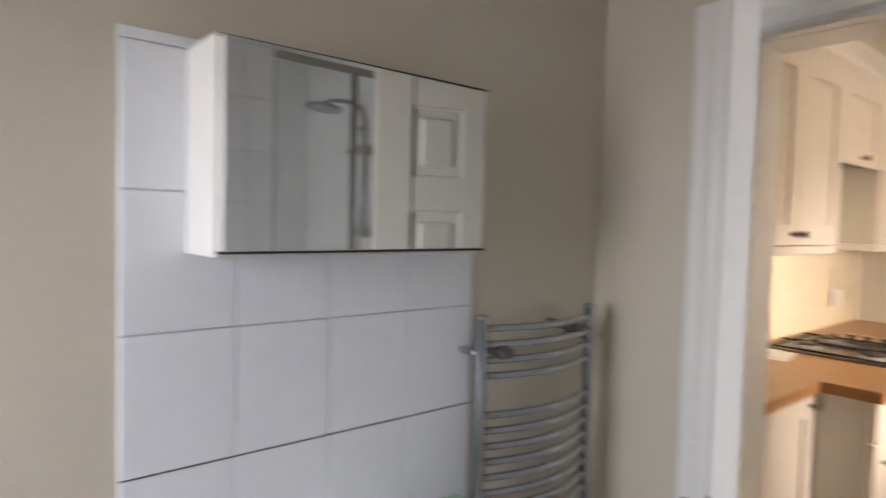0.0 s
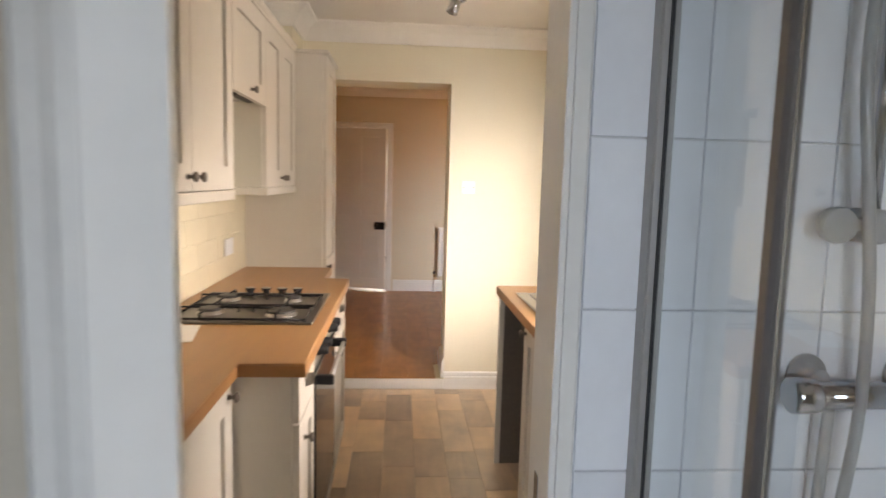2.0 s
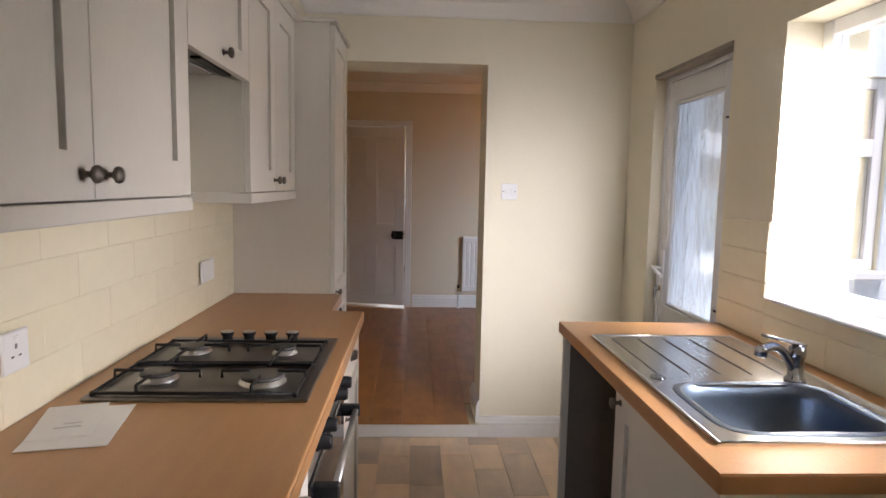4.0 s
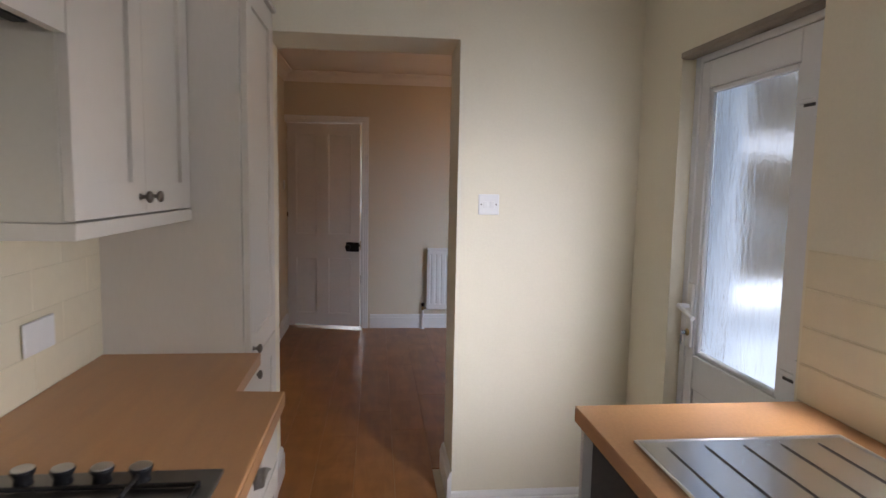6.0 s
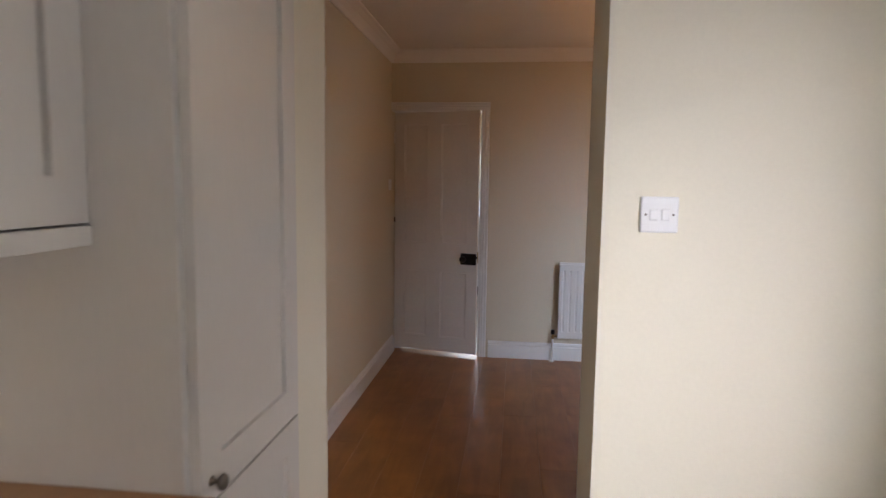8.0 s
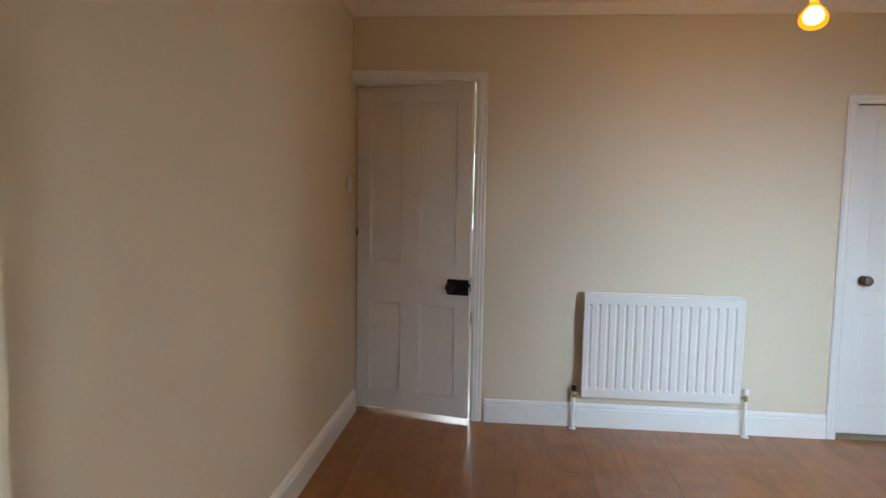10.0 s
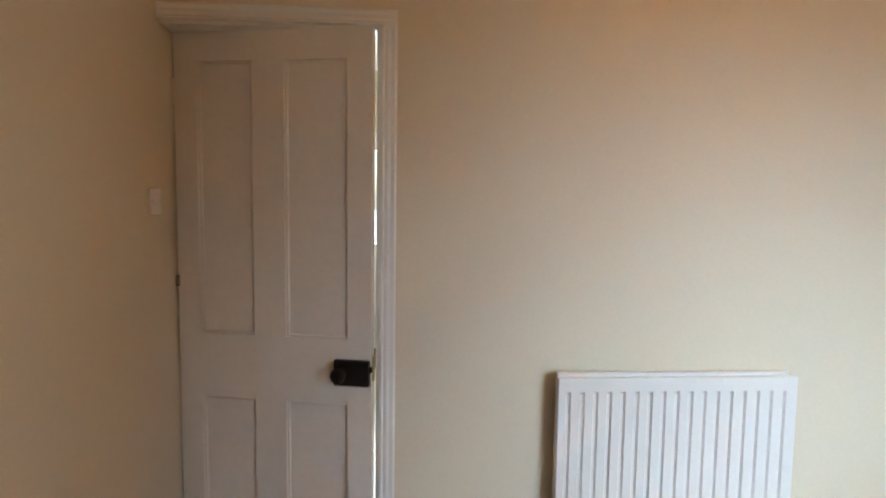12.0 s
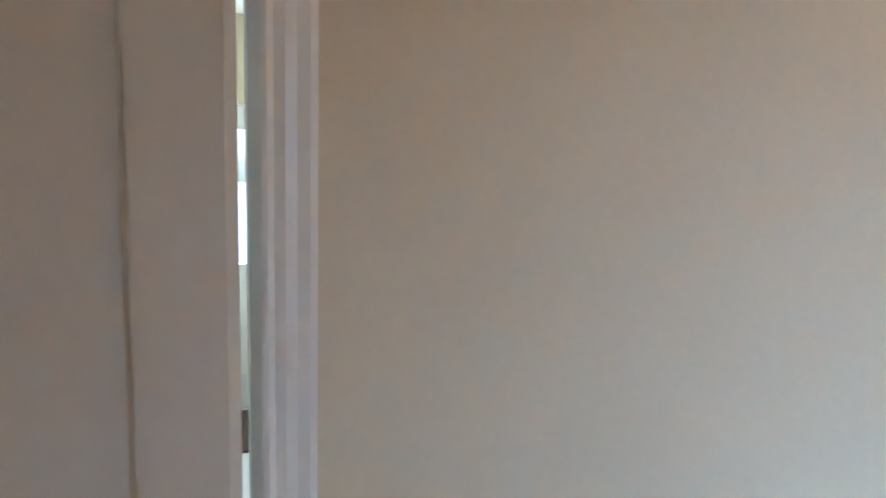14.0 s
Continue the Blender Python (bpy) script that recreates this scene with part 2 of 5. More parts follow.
TAUPE = material("taupe_draught_strip", (0.30, 0.25, 0.20), 0.7, 0.1, 8, 80, 0.08)
DARK_GROUT = material("discoloured_grout", (0.16, 0.15, 0.15), 0.85, 0.3, 12, 70, 0.1)
BATH_FLOOR = material("grey_vinyl", (0.30, 0.30, 0.30), 0.4, 0.1, 4, 50, 0.05)
YARD_WHITE = material("white_masonry_paint", (0.72, 0.79, 0.86), 0.8, 0.12, 1.5, 30, 0.3)
RENDER_WALL = material("yard_render", (0.34, 0.36, 0.38), 0.9, 0.15, 1.5, 30, 0.3, wear=0.4)
HEDGE = material("yard_hedge", (0.06, 0.10, 0.035), 0.8, 0.5, 8, 40, 0.5)
CONCRETE = material("concrete_paving", (0.55, 0.55, 0.54), 0.85, 0.15, 1.2, 40, 0.2)
BRICK_DARK = material("brown_doormat", (0.07, 0.045, 0.03), 0.95, 0.3, 10, 120, 0.4)
BULB = glass_material("amber_bulb_glass", 0.0, 0.0, (1.0, 0.52, 0.06))
BULB.node_tree.nodes["Principled BSDF"].inputs["IOR"].default_value = 1.03
BULB.node_tree.nodes["Principled BSDF"].inputs["Emission Color"].default_value = (1.0, 0.34, 0.02, 1)
BULB.node_tree.nodes["Principled BSDF"].inputs["Emission Strength"].default_value = 0.55
FILAMENT = glowing("hot_filament", (1.0, 0.80, 0.50), 20.0)
SPOT_GLASS = material("opal_spot_glass", (0.82, 0.82, 0.80), 0.15, 0.03, 10, 50, 0.0)
TOWEL = material("green_cloth", (0.30, 0.42, 0.34), 0.9, 0.2, 20, 120, 0.3)


# ---- mesh helpers ----
def bx(bm, x0, x1, y0, y1, z0, z1, bev=0.0, seg=1):
    got = bmesh.ops.create_cube(bm, size=1.0, matrix=Matrix.Translation(((x0 + x1) / 2, (y0 + y1) / 2, (z0 + z1) / 2))
                                @ Matrix.Diagonal((abs(x1 - x0), abs(y1 - y0), abs(z1 - z0), 1)))
    if bev:
        edges = list({e for v in got["verts"] for e in v.link_edges})
        bmesh.ops.bevel(bm, geom=edges, offset=bev, segments=seg, affect="EDGES", profile=0.5)
    return bm


def box(*a, **k):
    return bx(bmesh.new(), *a, **k)


def lathe(bm, origin, axis, profile, seg=20):
    """Turns (radius, height) pairs round the axis that starts at origin."""
    axis = Vector(axis).normalized()
    side = axis.orthogonal().normalized()
    other = axis.cross(side)
    rings = []
    for r, h in profile:
        c = Vector(origin) + axis * h
        rings.append([bm.verts.new(c + (side * math.cos(a) + other * math.sin(a)) * max(r, 1e-4)) for a in (2 * math.pi * i / seg for i in range(seg))])
    for a, b in zip(rings, rings[1:]):
        for i in range(seg):
            f = bm.faces.new((a[i], a[(i + 1) % seg], b[(i + 1) % seg], b[i]))
            f.smooth = True
    bm.faces.new(list(reversed(rings[0])))
    bm.faces.new(rings[-1])
    return bm


def rod(bm, p0, p1, r, seg=12):
    p0, p1 = Vector(p0), Vector(p1)
    return lathe(bm, p0, p1 - p0, [(r, 0), (r, (p1 - p0).length)], seg)


def tube(bm, points, r, seg=10):
    """A round bar along a line of points."""
    points = [Vector(p) for p in points]
    rings, side = [], None
    for i, p in enumerate(points):
        way = (points[min(i + 1, len(points) - 1)] - points[max(i - 1, 0)]).normalized()
        side = way.orthogonal() if side is None else side - way * side.dot(way)
        side.normalize()
        other = way.cross(side)
        rings.append([bm.verts.new(p + (side * math.cos(a) + other * math.sin(a)) * r) for a in (2 * math.pi * k / seg for k in range(seg))])
    for a, b in zip(rings, rings[1:]):
        for k in range(seg):
            f = bm.faces.new((a[k], a[(k + 1) % seg], b[(k + 1) % seg], b[k]))
            f.smooth = True
    bm.faces.new(list(reversed(rings[0])))
    bm.faces.new(rings[-1])
    return bm


def curve_points(points, steps=8):
    """A smooth line through the given points."""
    pts = [Vector(p) for p in points]
    out = []
    for i in range(len(pts) - 1):
        a, b, c, d = pts[max(i - 1, 0)], pts[i], pts[i + 1], pts[min(i + 2, len(pts) - 1)]
        for k in range(steps):
            t = k / steps
            out.append(0.5 * ((2 * b) + (c - a) * t + (2 * a - 5 * b + 4 * c - d) * t * t + (3 * b - a - 3 * c + d) * t ** 3))
    return out + [pts[-1]]


def extrude_profile(bm, profile, start, end, u, v, mitre=(0, 0)):
    """A moulding: a closed (u, v) outline carried from start to end; mitre: how far each end runs on for every metre of u."""
    start, end, u, v = Vector(start), Vector(end), Vector(u), Vector(v)
    on = (end - start).normalized()
    a = [bm.verts.new(start + u * p + v * q - on * p * mitre[0]) for p, q in profile]
    b = [bm.verts.new(end + u * p + v * q + on * p * mitre[1]) for p, q in profile]
    for i in range(len(a)):
        k = (i + 1) % len(a)
        bm.faces.new((a[i], a[k], b[k], b[i]))
    bm.faces.new(list(reversed(a)))
    bm.faces.new(b)
    return bm


def link_mesh(name, bm, mat):
    bmesh.ops.recalc_face_normals(bm, faces=bm.faces)
    me = bpy.data.meshes.new(name)
    bm.to_mesh(me)
    bm.free()
    me.materials.append(mat)
    return new(name, me)


def structure(name, bm, mat, label, category):
    return tagged(link_mesh(name, bm, mat), label, category, kind="structure")


def thing(name, base, label, category, group="", kind=""):
    ob = new(name)
    ob.location = base
    ob.empty_display_size = 0.1
    bpy.context.view_layer.update()
    return tagged(ob, label, category, group, kind)


def part(name, bm, mat, parent, label=""):
    ob = link_mesh(name, bm, mat)
    top = parent
    base = Vector((0, 0, 0))
    while top is not None:
        base += top.location
        top = top.parent
    ob.parent = parent
    ob.matrix_parent_inverse = Matrix.Translation(-base) if parent.parent is None else Matrix.Identity(4)
    return tagged(ob, label) if label else ob


def single(name, bm, mat, label, category, group=""):
    return tagged(link_mesh(name, bm, mat), label, category, group)


def holed(axis, at, depth, a0, a1, z0, z1, holes):
    """A wall across axis ('x' or 'y') from at to at + depth, with openings (a0, a1, z0, z1), as one closed mesh."""
    bm = bmesh.new()
    cols = sorted({a0, a1, *[min(max(v, a0), a1) for h in holes for v in h[:2]]})
    rows_ = sorted({z0, z1, *[min(max(v, z0), z1) for h in holes for v in h[2:]]})
    solid = {}
    for i in range(len(cols) - 1):
        for k in range(len(rows_) - 1):
            a, z = (cols[i] + cols[i + 1]) / 2, (rows_[k] + rows_[k + 1]) / 2
            solid[i, k] = not any(h[0] < a < h[1] and h[2] < z < h[3] for h in holes)
    made = {}

    def v(i, k, d):
        if (i, k, d) not in made:
            w = at + depth * d
            made[i, k, d] = bm.verts.new((w, cols[i], rows_[k]) if axis == "x" else (cols[i], w, rows_[k]))
        return made[i, k, d]

    for (i, k), full in solid.items():
        if not full:
            continue
        for d in (0, 1):
            bm.faces.new((v(i, k, d), v(i + 1, k, d), v(i + 1, k + 1, d), v(i, k + 1, d)))
        for di, dk, p, q in ((-1, 0, (i, k), (i, k + 1)), (1, 0, (i + 1, k), (i + 1, k + 1)), (0, -1, (i, k), (i + 1, k)), (0, 1, (i, k + 1), (i + 1, k + 1))):
            if not solid.get((i + di, k + dk), False):
                bm.faces.new((v(*p, 0), v(*q, 0), v(*q, 1), v(*p, 1)))
    return bm


# ---- measures of the place ----
KL, KR, KN, KB = -1.22, 0.80, 1.86, 5.0        # kitchen: side walls, bathroom end, dining end
KC = 2.46                                      # kitchen ceiling
DL, DR, DN, DF = -1.215, 2.70, 5.30, 8.36       # dining room
DZ, DC = 0.083, 2.53                           # its floor and ceiling
BL, BR, BN, BF, BC = -1.165, 0.95, -1.0, 1.74, 2.36   # bathroom
WT = 0.935                                     # worktop height

# ---- structure: kitchen ----
structure("wall_kitchen_west", box(KL - 0.25, KL, BF, KB, 0, KC + 0.1), KITCHEN_WALL, "cream painted kitchen wall behind the cooker run", "wall")
structure("wall_kitchen_east", holed("x", KR, 0.28, KN - 0.12, KB, 0, KC + 0.1, [(2.48, 3.572, 1.085, 1.99), (3.905, 4.65, 0, 2.01)]),
          KITCHEN_WALL, "cream painted outer kitchen wall with window and back door", "wall")
structure("wall_kitchen_dining", holed("y", KB, 0.30, -1.47, DR, 0, 2.7, [(-0.80, 0.0, 0, 2.105), (1.22, 2.30, 1.00, 2.10)]),
          KITCHEN_WALL, "thick cream wall with plain opening to the dining room", "wall")
structure("wall_bathroom_kitchen", holed("y", BF, KN - BF, BL, KR + 0.28, 0, KC + 0.1, [(-0.72, -0.06, 0, 1.965)]),
          KITCHEN_WALL, "partition wall between bathroom and kitchen with doorway", "wall")
structure("ceiling_kitchen", box(KL, KR, KN, KB, KC, KC + 0.1), CEILING, "white painted kitchen ceiling", "ceiling")
structure("floor_kitchen_base", box(KL, KR, BF, KB, -0.12, -0.008), GROUT, "subfloor under the vinyl planks", "floor")
bulk = box(KL, -0.98, 4.62, KB, 2.20, KC)
structure("wall_boxing", bulk, KITCHEN_WALL, "cream boxing at the ceiling corner above the tall cabinet", "wall")

COVE = [(0, 0), (0.105, 0), (0.105, -0.012), (0.085, -0.02), (0.05, -0.045), (0.028, -0.08), (0.018, -0.105), (0.012, -0.115), (0, -0.115)]


def coving(name, start, end, out, label, size=1.0, mitre=(0, 0)):
    bm = extrude_profile(bmesh.new(), [(p * size, q * size) for p, q in COVE], start, end, out, (0, 0, 1), mitre)
    return structure(name, bm, COVING, label, "coving")


coving("trim_coving_dining_end", (-0.98, KB, KC), (KR, KB, KC), (0, -1, 0), "white moulded coving along the kitchen ceiling", 1.0, (-1, -1))
coving("trim_coving_east", (KR, KN, KC), (KR, KB, KC), (-1, 0, 0), "white moulded coving along the outer wall", 1.0, (0, -1))
coving("trim_coving_west", (KL, KN, KC), (KL, 4.62, KC), (1, 0, 0), "white moulded coving above the wall cabinets", 1.0, (0, -1))
coving("trim_coving_box_side", (-0.98, 4.62, KC), (-0.98, KB, KC), (1, 0, 0), "white coving round the corner boxing", 1.0, (1, -1))
coving("trim_coving_box_front", (KL, 4.62, KC), (-0.98, 4.62, KC), (0, -1, 0), "white coving round the corner boxing", 1.0, (-1, 1))

SKIRT = [(0, 0), (0.018, 0), (0.018, 0.088), (0.012, 0.094), (0.015, 0.100), (0.012, 0.118), (0.004, 0.124), (0, 0.124)]
TALL_SKIRT = [(0, 0), (0.02, 0), (0.02, 0.105), (0.013, 0.112), (0.015, 0.120), (0.008, 0.134), (0, 0.138)]


def skirting(name, start, end, out, profile, label):
    return structure(name, extrude_profile(bmesh.new(), profile, start, end, out, (0, 0, 1)), GLOSS, label, "skirting board")


skirting("baseboard_kitchen", (0.0, KB, 0), (KR, KB, 0), (0, -1, 0), SKIRT, "white gloss skirting board on the cream wall")
# raised threshold between the rooms
structure("trim_threshold_riser", box(-0.80, -0.001, KB - 0.016, KB, 0, DZ - 0.006, bev=0.003), GLOSS, "white painted step up to the dining room", "step")
skirting("baseboard_opening_east", (-0.001, KB - 0.015, DZ), (-0.001, DN + 0.01, DZ), (-1, 0, 0), TALL_SKIRT, "white skirting return inside the opening")
skirting("baseboard_opening_west", (-0.799, DN + 0.01, DZ), (-0.799, KB - 0.015, DZ), (1, 0, 0), TALL_SKIRT, "white skirting return inside the opening")

# ---- structure: dining room ----
structure("wall_dining_west", box(DL - 0.25, DL, DN, DF + 0.30, 0, 2.75), DINING_WALL, "magnolia dining room side wall", "wall")
structure("wall_dining_far", holed("y", DF, 0.14, DL, DR, 0, 2.75, [(DL, -0.47, 0, 2.085), (1.572, 2.375, 0, 1.960)]),
          DINING_WALL, "magnolia dining room wall with two doors", "wall")
structure("wall_dining_east", box(DR, DR + 0.2, DN - 0.3, DF + 0.3, 0, 2.75), DINING_WALL, "magnolia dining room wall", "wall")
structure("wall_dining_near", holed("y", DN, 0.012, DL, DR, 0, 2.75, [(-0.80, 0.0, 0, 2.105), (1.22, 2.30, 1.00, 2.10)]),
          DINING_WALL, "magnolia plaster round the kitchen opening", "wall")
structure("ceiling_dining", box(DL, DR, DN, DF, DC, DC + 0.1), CEILING, "white dining room ceiling", "ceiling")
structure("floor_dining_base", box(DL, DR, KB, DF + 0.14, -0.1, DZ - 0.006), GROUT, "subfloor under the laminate", "floor")
coving("trim_coving_dining_far", (DL, DF, DC), (DR, DF, DC), (0, -1, 0), "white coving in the dining room", 0.8, (-1, 0))
coving("trim_coving_dining_west", (DL, DN, DC), (DL, DF, DC), (1, 0, 0), "white coving in the dining room", 0.8, (0, -1))
skirting("baseboard_dining_west", (DL, DN, DZ), (DL, DF + 0.06, DZ), (1, 0, 0), TALL_SKIRT, "white gloss skirting along the side wall")
skirting("baseboard_dining_far", (-0.405, DF, DZ), (1.527, DF, DZ), (0, -1, 0), TALL_SKIRT, "white gloss skirting below the radiator")

ARCH = [(0, 0), (0.072, 0), (0.072, 0.014), (0.062, 0.021), (0.045, 0.0195), (0.030, 0.0235), (0.016, 0.0215), (0.008, 0.0255), (0, 0.0255)]


def architrave(name, parts_, label, size=1.0, plain=False):
    bm = bmesh.new()
    shape = [(0, 0), (0.026, 0), (0.026, 0.007), (0.022, 0.010), (0, 0.010)] if plain else [(p * size, q * size) for p, q in ARCH]
    for start, end, u, v in parts_:
        extrude_profile(bm, shape, start, end, u, v)
    return structure(name, bm, GLOSS, label, "door frame")


architrave("trim_architrave_hall_door", [((-0.478, DF, DZ), (-0.478, DF, 2.085), (1, 0, 0), (0, -1, 0)),
                                         ((DL, DF, 2.078), (-0.424, DF, 2.078), (0, 0, 1), (0, -1, 0))], "white moulded frame round the ajar door", 0.75)
architrave("trim_architrave_cupboard_door", [((1.580, DF, DZ), (1.580, DF, 1.955), (-1, 0, 0), (0, -1, 0)),
                                             ((1.528, DF, 1.955), (2.42, DF, 1.955), (0, 0, 1), (0, -1, 0)),
                                             ((2.367, DF, DZ), (2.367, DF, 1.955), (1, 0, 0), (0, -1, 0))], "white moulded frame round the closed door", 0.72)
jl = bmesh.new()
bx(jl, -0.493, -0.4705, DF, DF + 0.14, DZ, 2.078, bev=0.002)
bx(jl, DL + 0.001, DL + 0.070, 8.511, DF + 0.17, DZ, 2.066, bev=0.002)
bx(jl, DL + 0.001, -0.493, DF + 0.002, DF + 0.14, 2.066, 2.084, bev=0.002)
structure("trim_jamb_hall_door", jl, GLOSS, "white door lining of the hall doorway", "door frame")

# hall beyond the ajar door
structure("wall_hall_west", box(DL - 0.06, DL, DF + 0.30, 11.92, 0, 2.75), DINING_WALL, "pale hall wall", "wall")
structure("wall_hall_east", box(-0.16, -0.10, DF + 0.14, 11.92, 0, 2.75), DINING_WALL, "pale hall wall", "wall")
structure("wall_hall_front", holed("y", 11.80, 0.12, DL, -0.10, 0, 2.75, [(-1.08, -0.32, 0, 2.06)]), DINING_WALL, "pale hall wall round the front door", "wall")
structure("ceiling_hall", box(DL, -0.10, DF + 0.14, 11.92, 2.6, 2.7), CEILING, "white hall ceiling", "ceiling")
structure("floor_hall", box(DL, -0.16, DF + 0.14, 11.92, -0.1, DZ - 0.001), HALL_FLOOR, "pale vinyl hall floor", "floor")

# ---- structure: bathroom ----
structure("wall_bathroom_west", box(BL - 0.3, BL, BN, BF, 0, KC), BATH_WALL, "stone coloured bathroom wall", "wall")
structure("wall_bathroom_skin", holed("y", BF - 0.012, 0.012, BL, BR, 0, BC, [(-0.72, -0.06, 0, 1.965)]), BATH_WALL, "stone coloured bathroom end wall", "wall")
structure("wall_bathroom_east", box(BR, BR + 0.2, BN, BF, 0, KC), BATH_WALL, "stone coloured bathroom wall", "wall")
structure("wall_bathroom_window", holed("y", BN - 0.2, 0.2, BL - 0.3, BR + 0.2, 0, KC, [(-1.02, -0.22, 1.10, 1.98)]), BATH_WALL, "stone coloured bathroom wall with window", "wall")
structure("ceiling_bathroom", box(BL, BR, BN, BF - 0.012, BC, BC + 0.1), CEILING, "white bathroom ceiling", "ceiling")
structure("floor_bathroom", box(BL, BR, BN, BF, -0.12, -0.002), BATH_FLOOR, "grey vinyl bathroom floor", "floor")
jb = bmesh.new()
bx(jb, -0.72, -0.692, BF - 0.014, KN + 0.004, 0, 1.938, bev=0.002)
bx(jb, -0.088, -0.06, BF - 0.014, KN + 0.004, 0, 1.938, bev=0.002)
bx(jb, -0.72, -0.06, BF - 0.014, KN + 0.004, 1.938, 1.965, bev=0.002)
structure("trim_jamb_bathroom_door", jb, GLOSS, "white painted door lining with worn edges", "door frame")
architrave("trim_architrave_bathroom", [((-0.738, BF - 0.012, 0), (-0.738, BF - 0.012, 2.060), (-1, 0, 0), (0, -1, 0)),
                                        ((-0.738, BF - 0.012, 1.940), (-0.05, BF - 0.012, 1.940), (0, 0, 1), (0, -1, 0))], "white moulded bathroom door frame", 1.66)
architrave("trim_stop_bathroom", [((-0.078, BF - 0.012, 0), (-0.078, BF - 0.012, 1.95), (1, 0, 0), (0, -1, 0))], "plain white strip between doorway and tiles", plain=True)
architrave("trim_architrave_kitchen_side", [((-0.705, KN, 0), (-0.705, KN, 2.024), (-1, 0, 0), (0, 1, 0)),
                                            ((-0.075, KN, 0), (-0.075, KN, 2.024), (1, 0, 0), (0, 1, 0)),
                                            ((-0.777, KN, 1.952), (-0.003, KN, 1.952), (0, 0, 1), (0, 1, 0))], "white moulded door frame on the kitchen side")
wn_b = thing("window_2", (-0.62, BN - 0.13, 1.10), "white framed bathroom window", "window", kind="structure")
bmw = bmesh.new()
for a0, a1, z0, z1 in ((-1.019, -0.975, 1.101, 1.979), (-0.265, -0.221, 1.101, 1.979), (-0.975, -0.265, 1.101, 1.145), (-0.975, -0.265, 1.935, 1.979)):
    bx(bmw, a0, a1, BN - 0.16, BN - 0.10, z0, z1, bev=0.004)
part("window_frame", bmw, UPVC, wn_b)
part("glass_pane", box(-0.974, -0.266, BN - 0.133, BN - 0.127, 1.146, 1.934), GLASS, wn_b).visible_shadow = False

# unseen box behind the closed door, added to stop daylight leaking under it
structure("wall_light_block", box(1.50, 2.50, 9.0, 9.06, 0, 2.3), DINING_WALL, "unseen wall behind the closed door, added to block daylight", "wall")
for n_, x in (("west", 1.50), ("east", 2.44)):
    structure("wall_light_block_" + n_, box(x, x + 0.06, DF + 0.14, 9.0, 0, 2.3), DINING_WALL, "unseen side wall behind the closed door, added to block daylight", "wall")
structure("ceiling_light_block", box(1.50, 2.50, DF + 0.14, 9.06, 2.3, 2.36), CEILING, "unseen ceiling behind the closed door, added to block daylight", "ceiling")
structure("floor_light_block", box(1.50, 2.50, DF, 9.06, -0.1, DZ - 0.007), GROUT, "unseen floor of the box added behind the closed door", "floor")

# yard outside
structure("wall_house_outside", holed("y", KB - 0.016, 0.0155, KR + 0.281, DR, -0.14, 2.9, [(1.22, 2.30, 1.00, 2.10)]), YARD_WHITE, "white rendered house wall facing the yard", "wall")
structure("trim_reveal_outside", box(0.932, KR + 0.28, 4.640, 4.6495, -0.13, 2.009), YARD_WHITE, "white painted reveal outside the back door", "trim")
structure("ground", box(-60, 60, -60, 70, -0.30, -0.14), CONCRETE, "concrete paved yard and ground", "ground")
structure("trim_yard_coping", box(3.24, 3.56, -6, 9, 1.4505, 1.72, bev=0.01), UPVC, "white painted band on top of the garden wall", "garden wall")
structure("wall_yard", box(3.3, 3.5, -6, 9, -0.14, 1.45, bev=0.01), RENDER_WALL, "pale rendered garden wall across the yard", "garden wall")


# ---- handles and small repeated parts ----
def knob_mesh(origin, way, size=1.0):
    return lathe(bmesh.new(), origin, way, [(0.009 * size, 0), (0.009 * size, 0.002), (0.0055 * size, 0.004), (0.0055 * size, 0.013), (0.0085 * size, 0.015),
                                            (0.015 * size, 0.020), (0.0155 * size, 0.024), (0.0135 * size, 0.028), (0.010 * size, 0.0285),
                                            (0.008 * size, 0.030), (0.003 * size, 0.031)], 18)


def cup_handle(x, y, z):
    """A half-round cup pull on a front that faces +x."""
    bm = bmesh.new()
    rows = []
    for i in range(9):
        a = math.pi * i / 8
        ring = []
        for k in range(5):
            b = math.pi / 2 * k / 4
            ring.append(bm.verts.new((x + 0.024 * math.cos(b), y - 0.042 * math.cos(a) * (0.8 + 0.2 * math.cos(b)), z - 0.012 + 0.030 * math.sin(a) * (0.35 + 0.65 * math.sin(b)) + 0.012 * math.cos(b))))
        rows.append(ring)
    for a, b in zip(rows, rows[1:]):
        for k in range(4):
            bm.faces.new((a[k], a[k + 1], b[k + 1], b[k])).smooth = True
    bmesh.ops.solidify(bm, geom=bm.faces[:], thickness=0.003)
    bx(bm, x, x + 0.003, y - 0.046, y + 0.046, z + 0.008, z + 0.024, bev=0.001)
    return bm


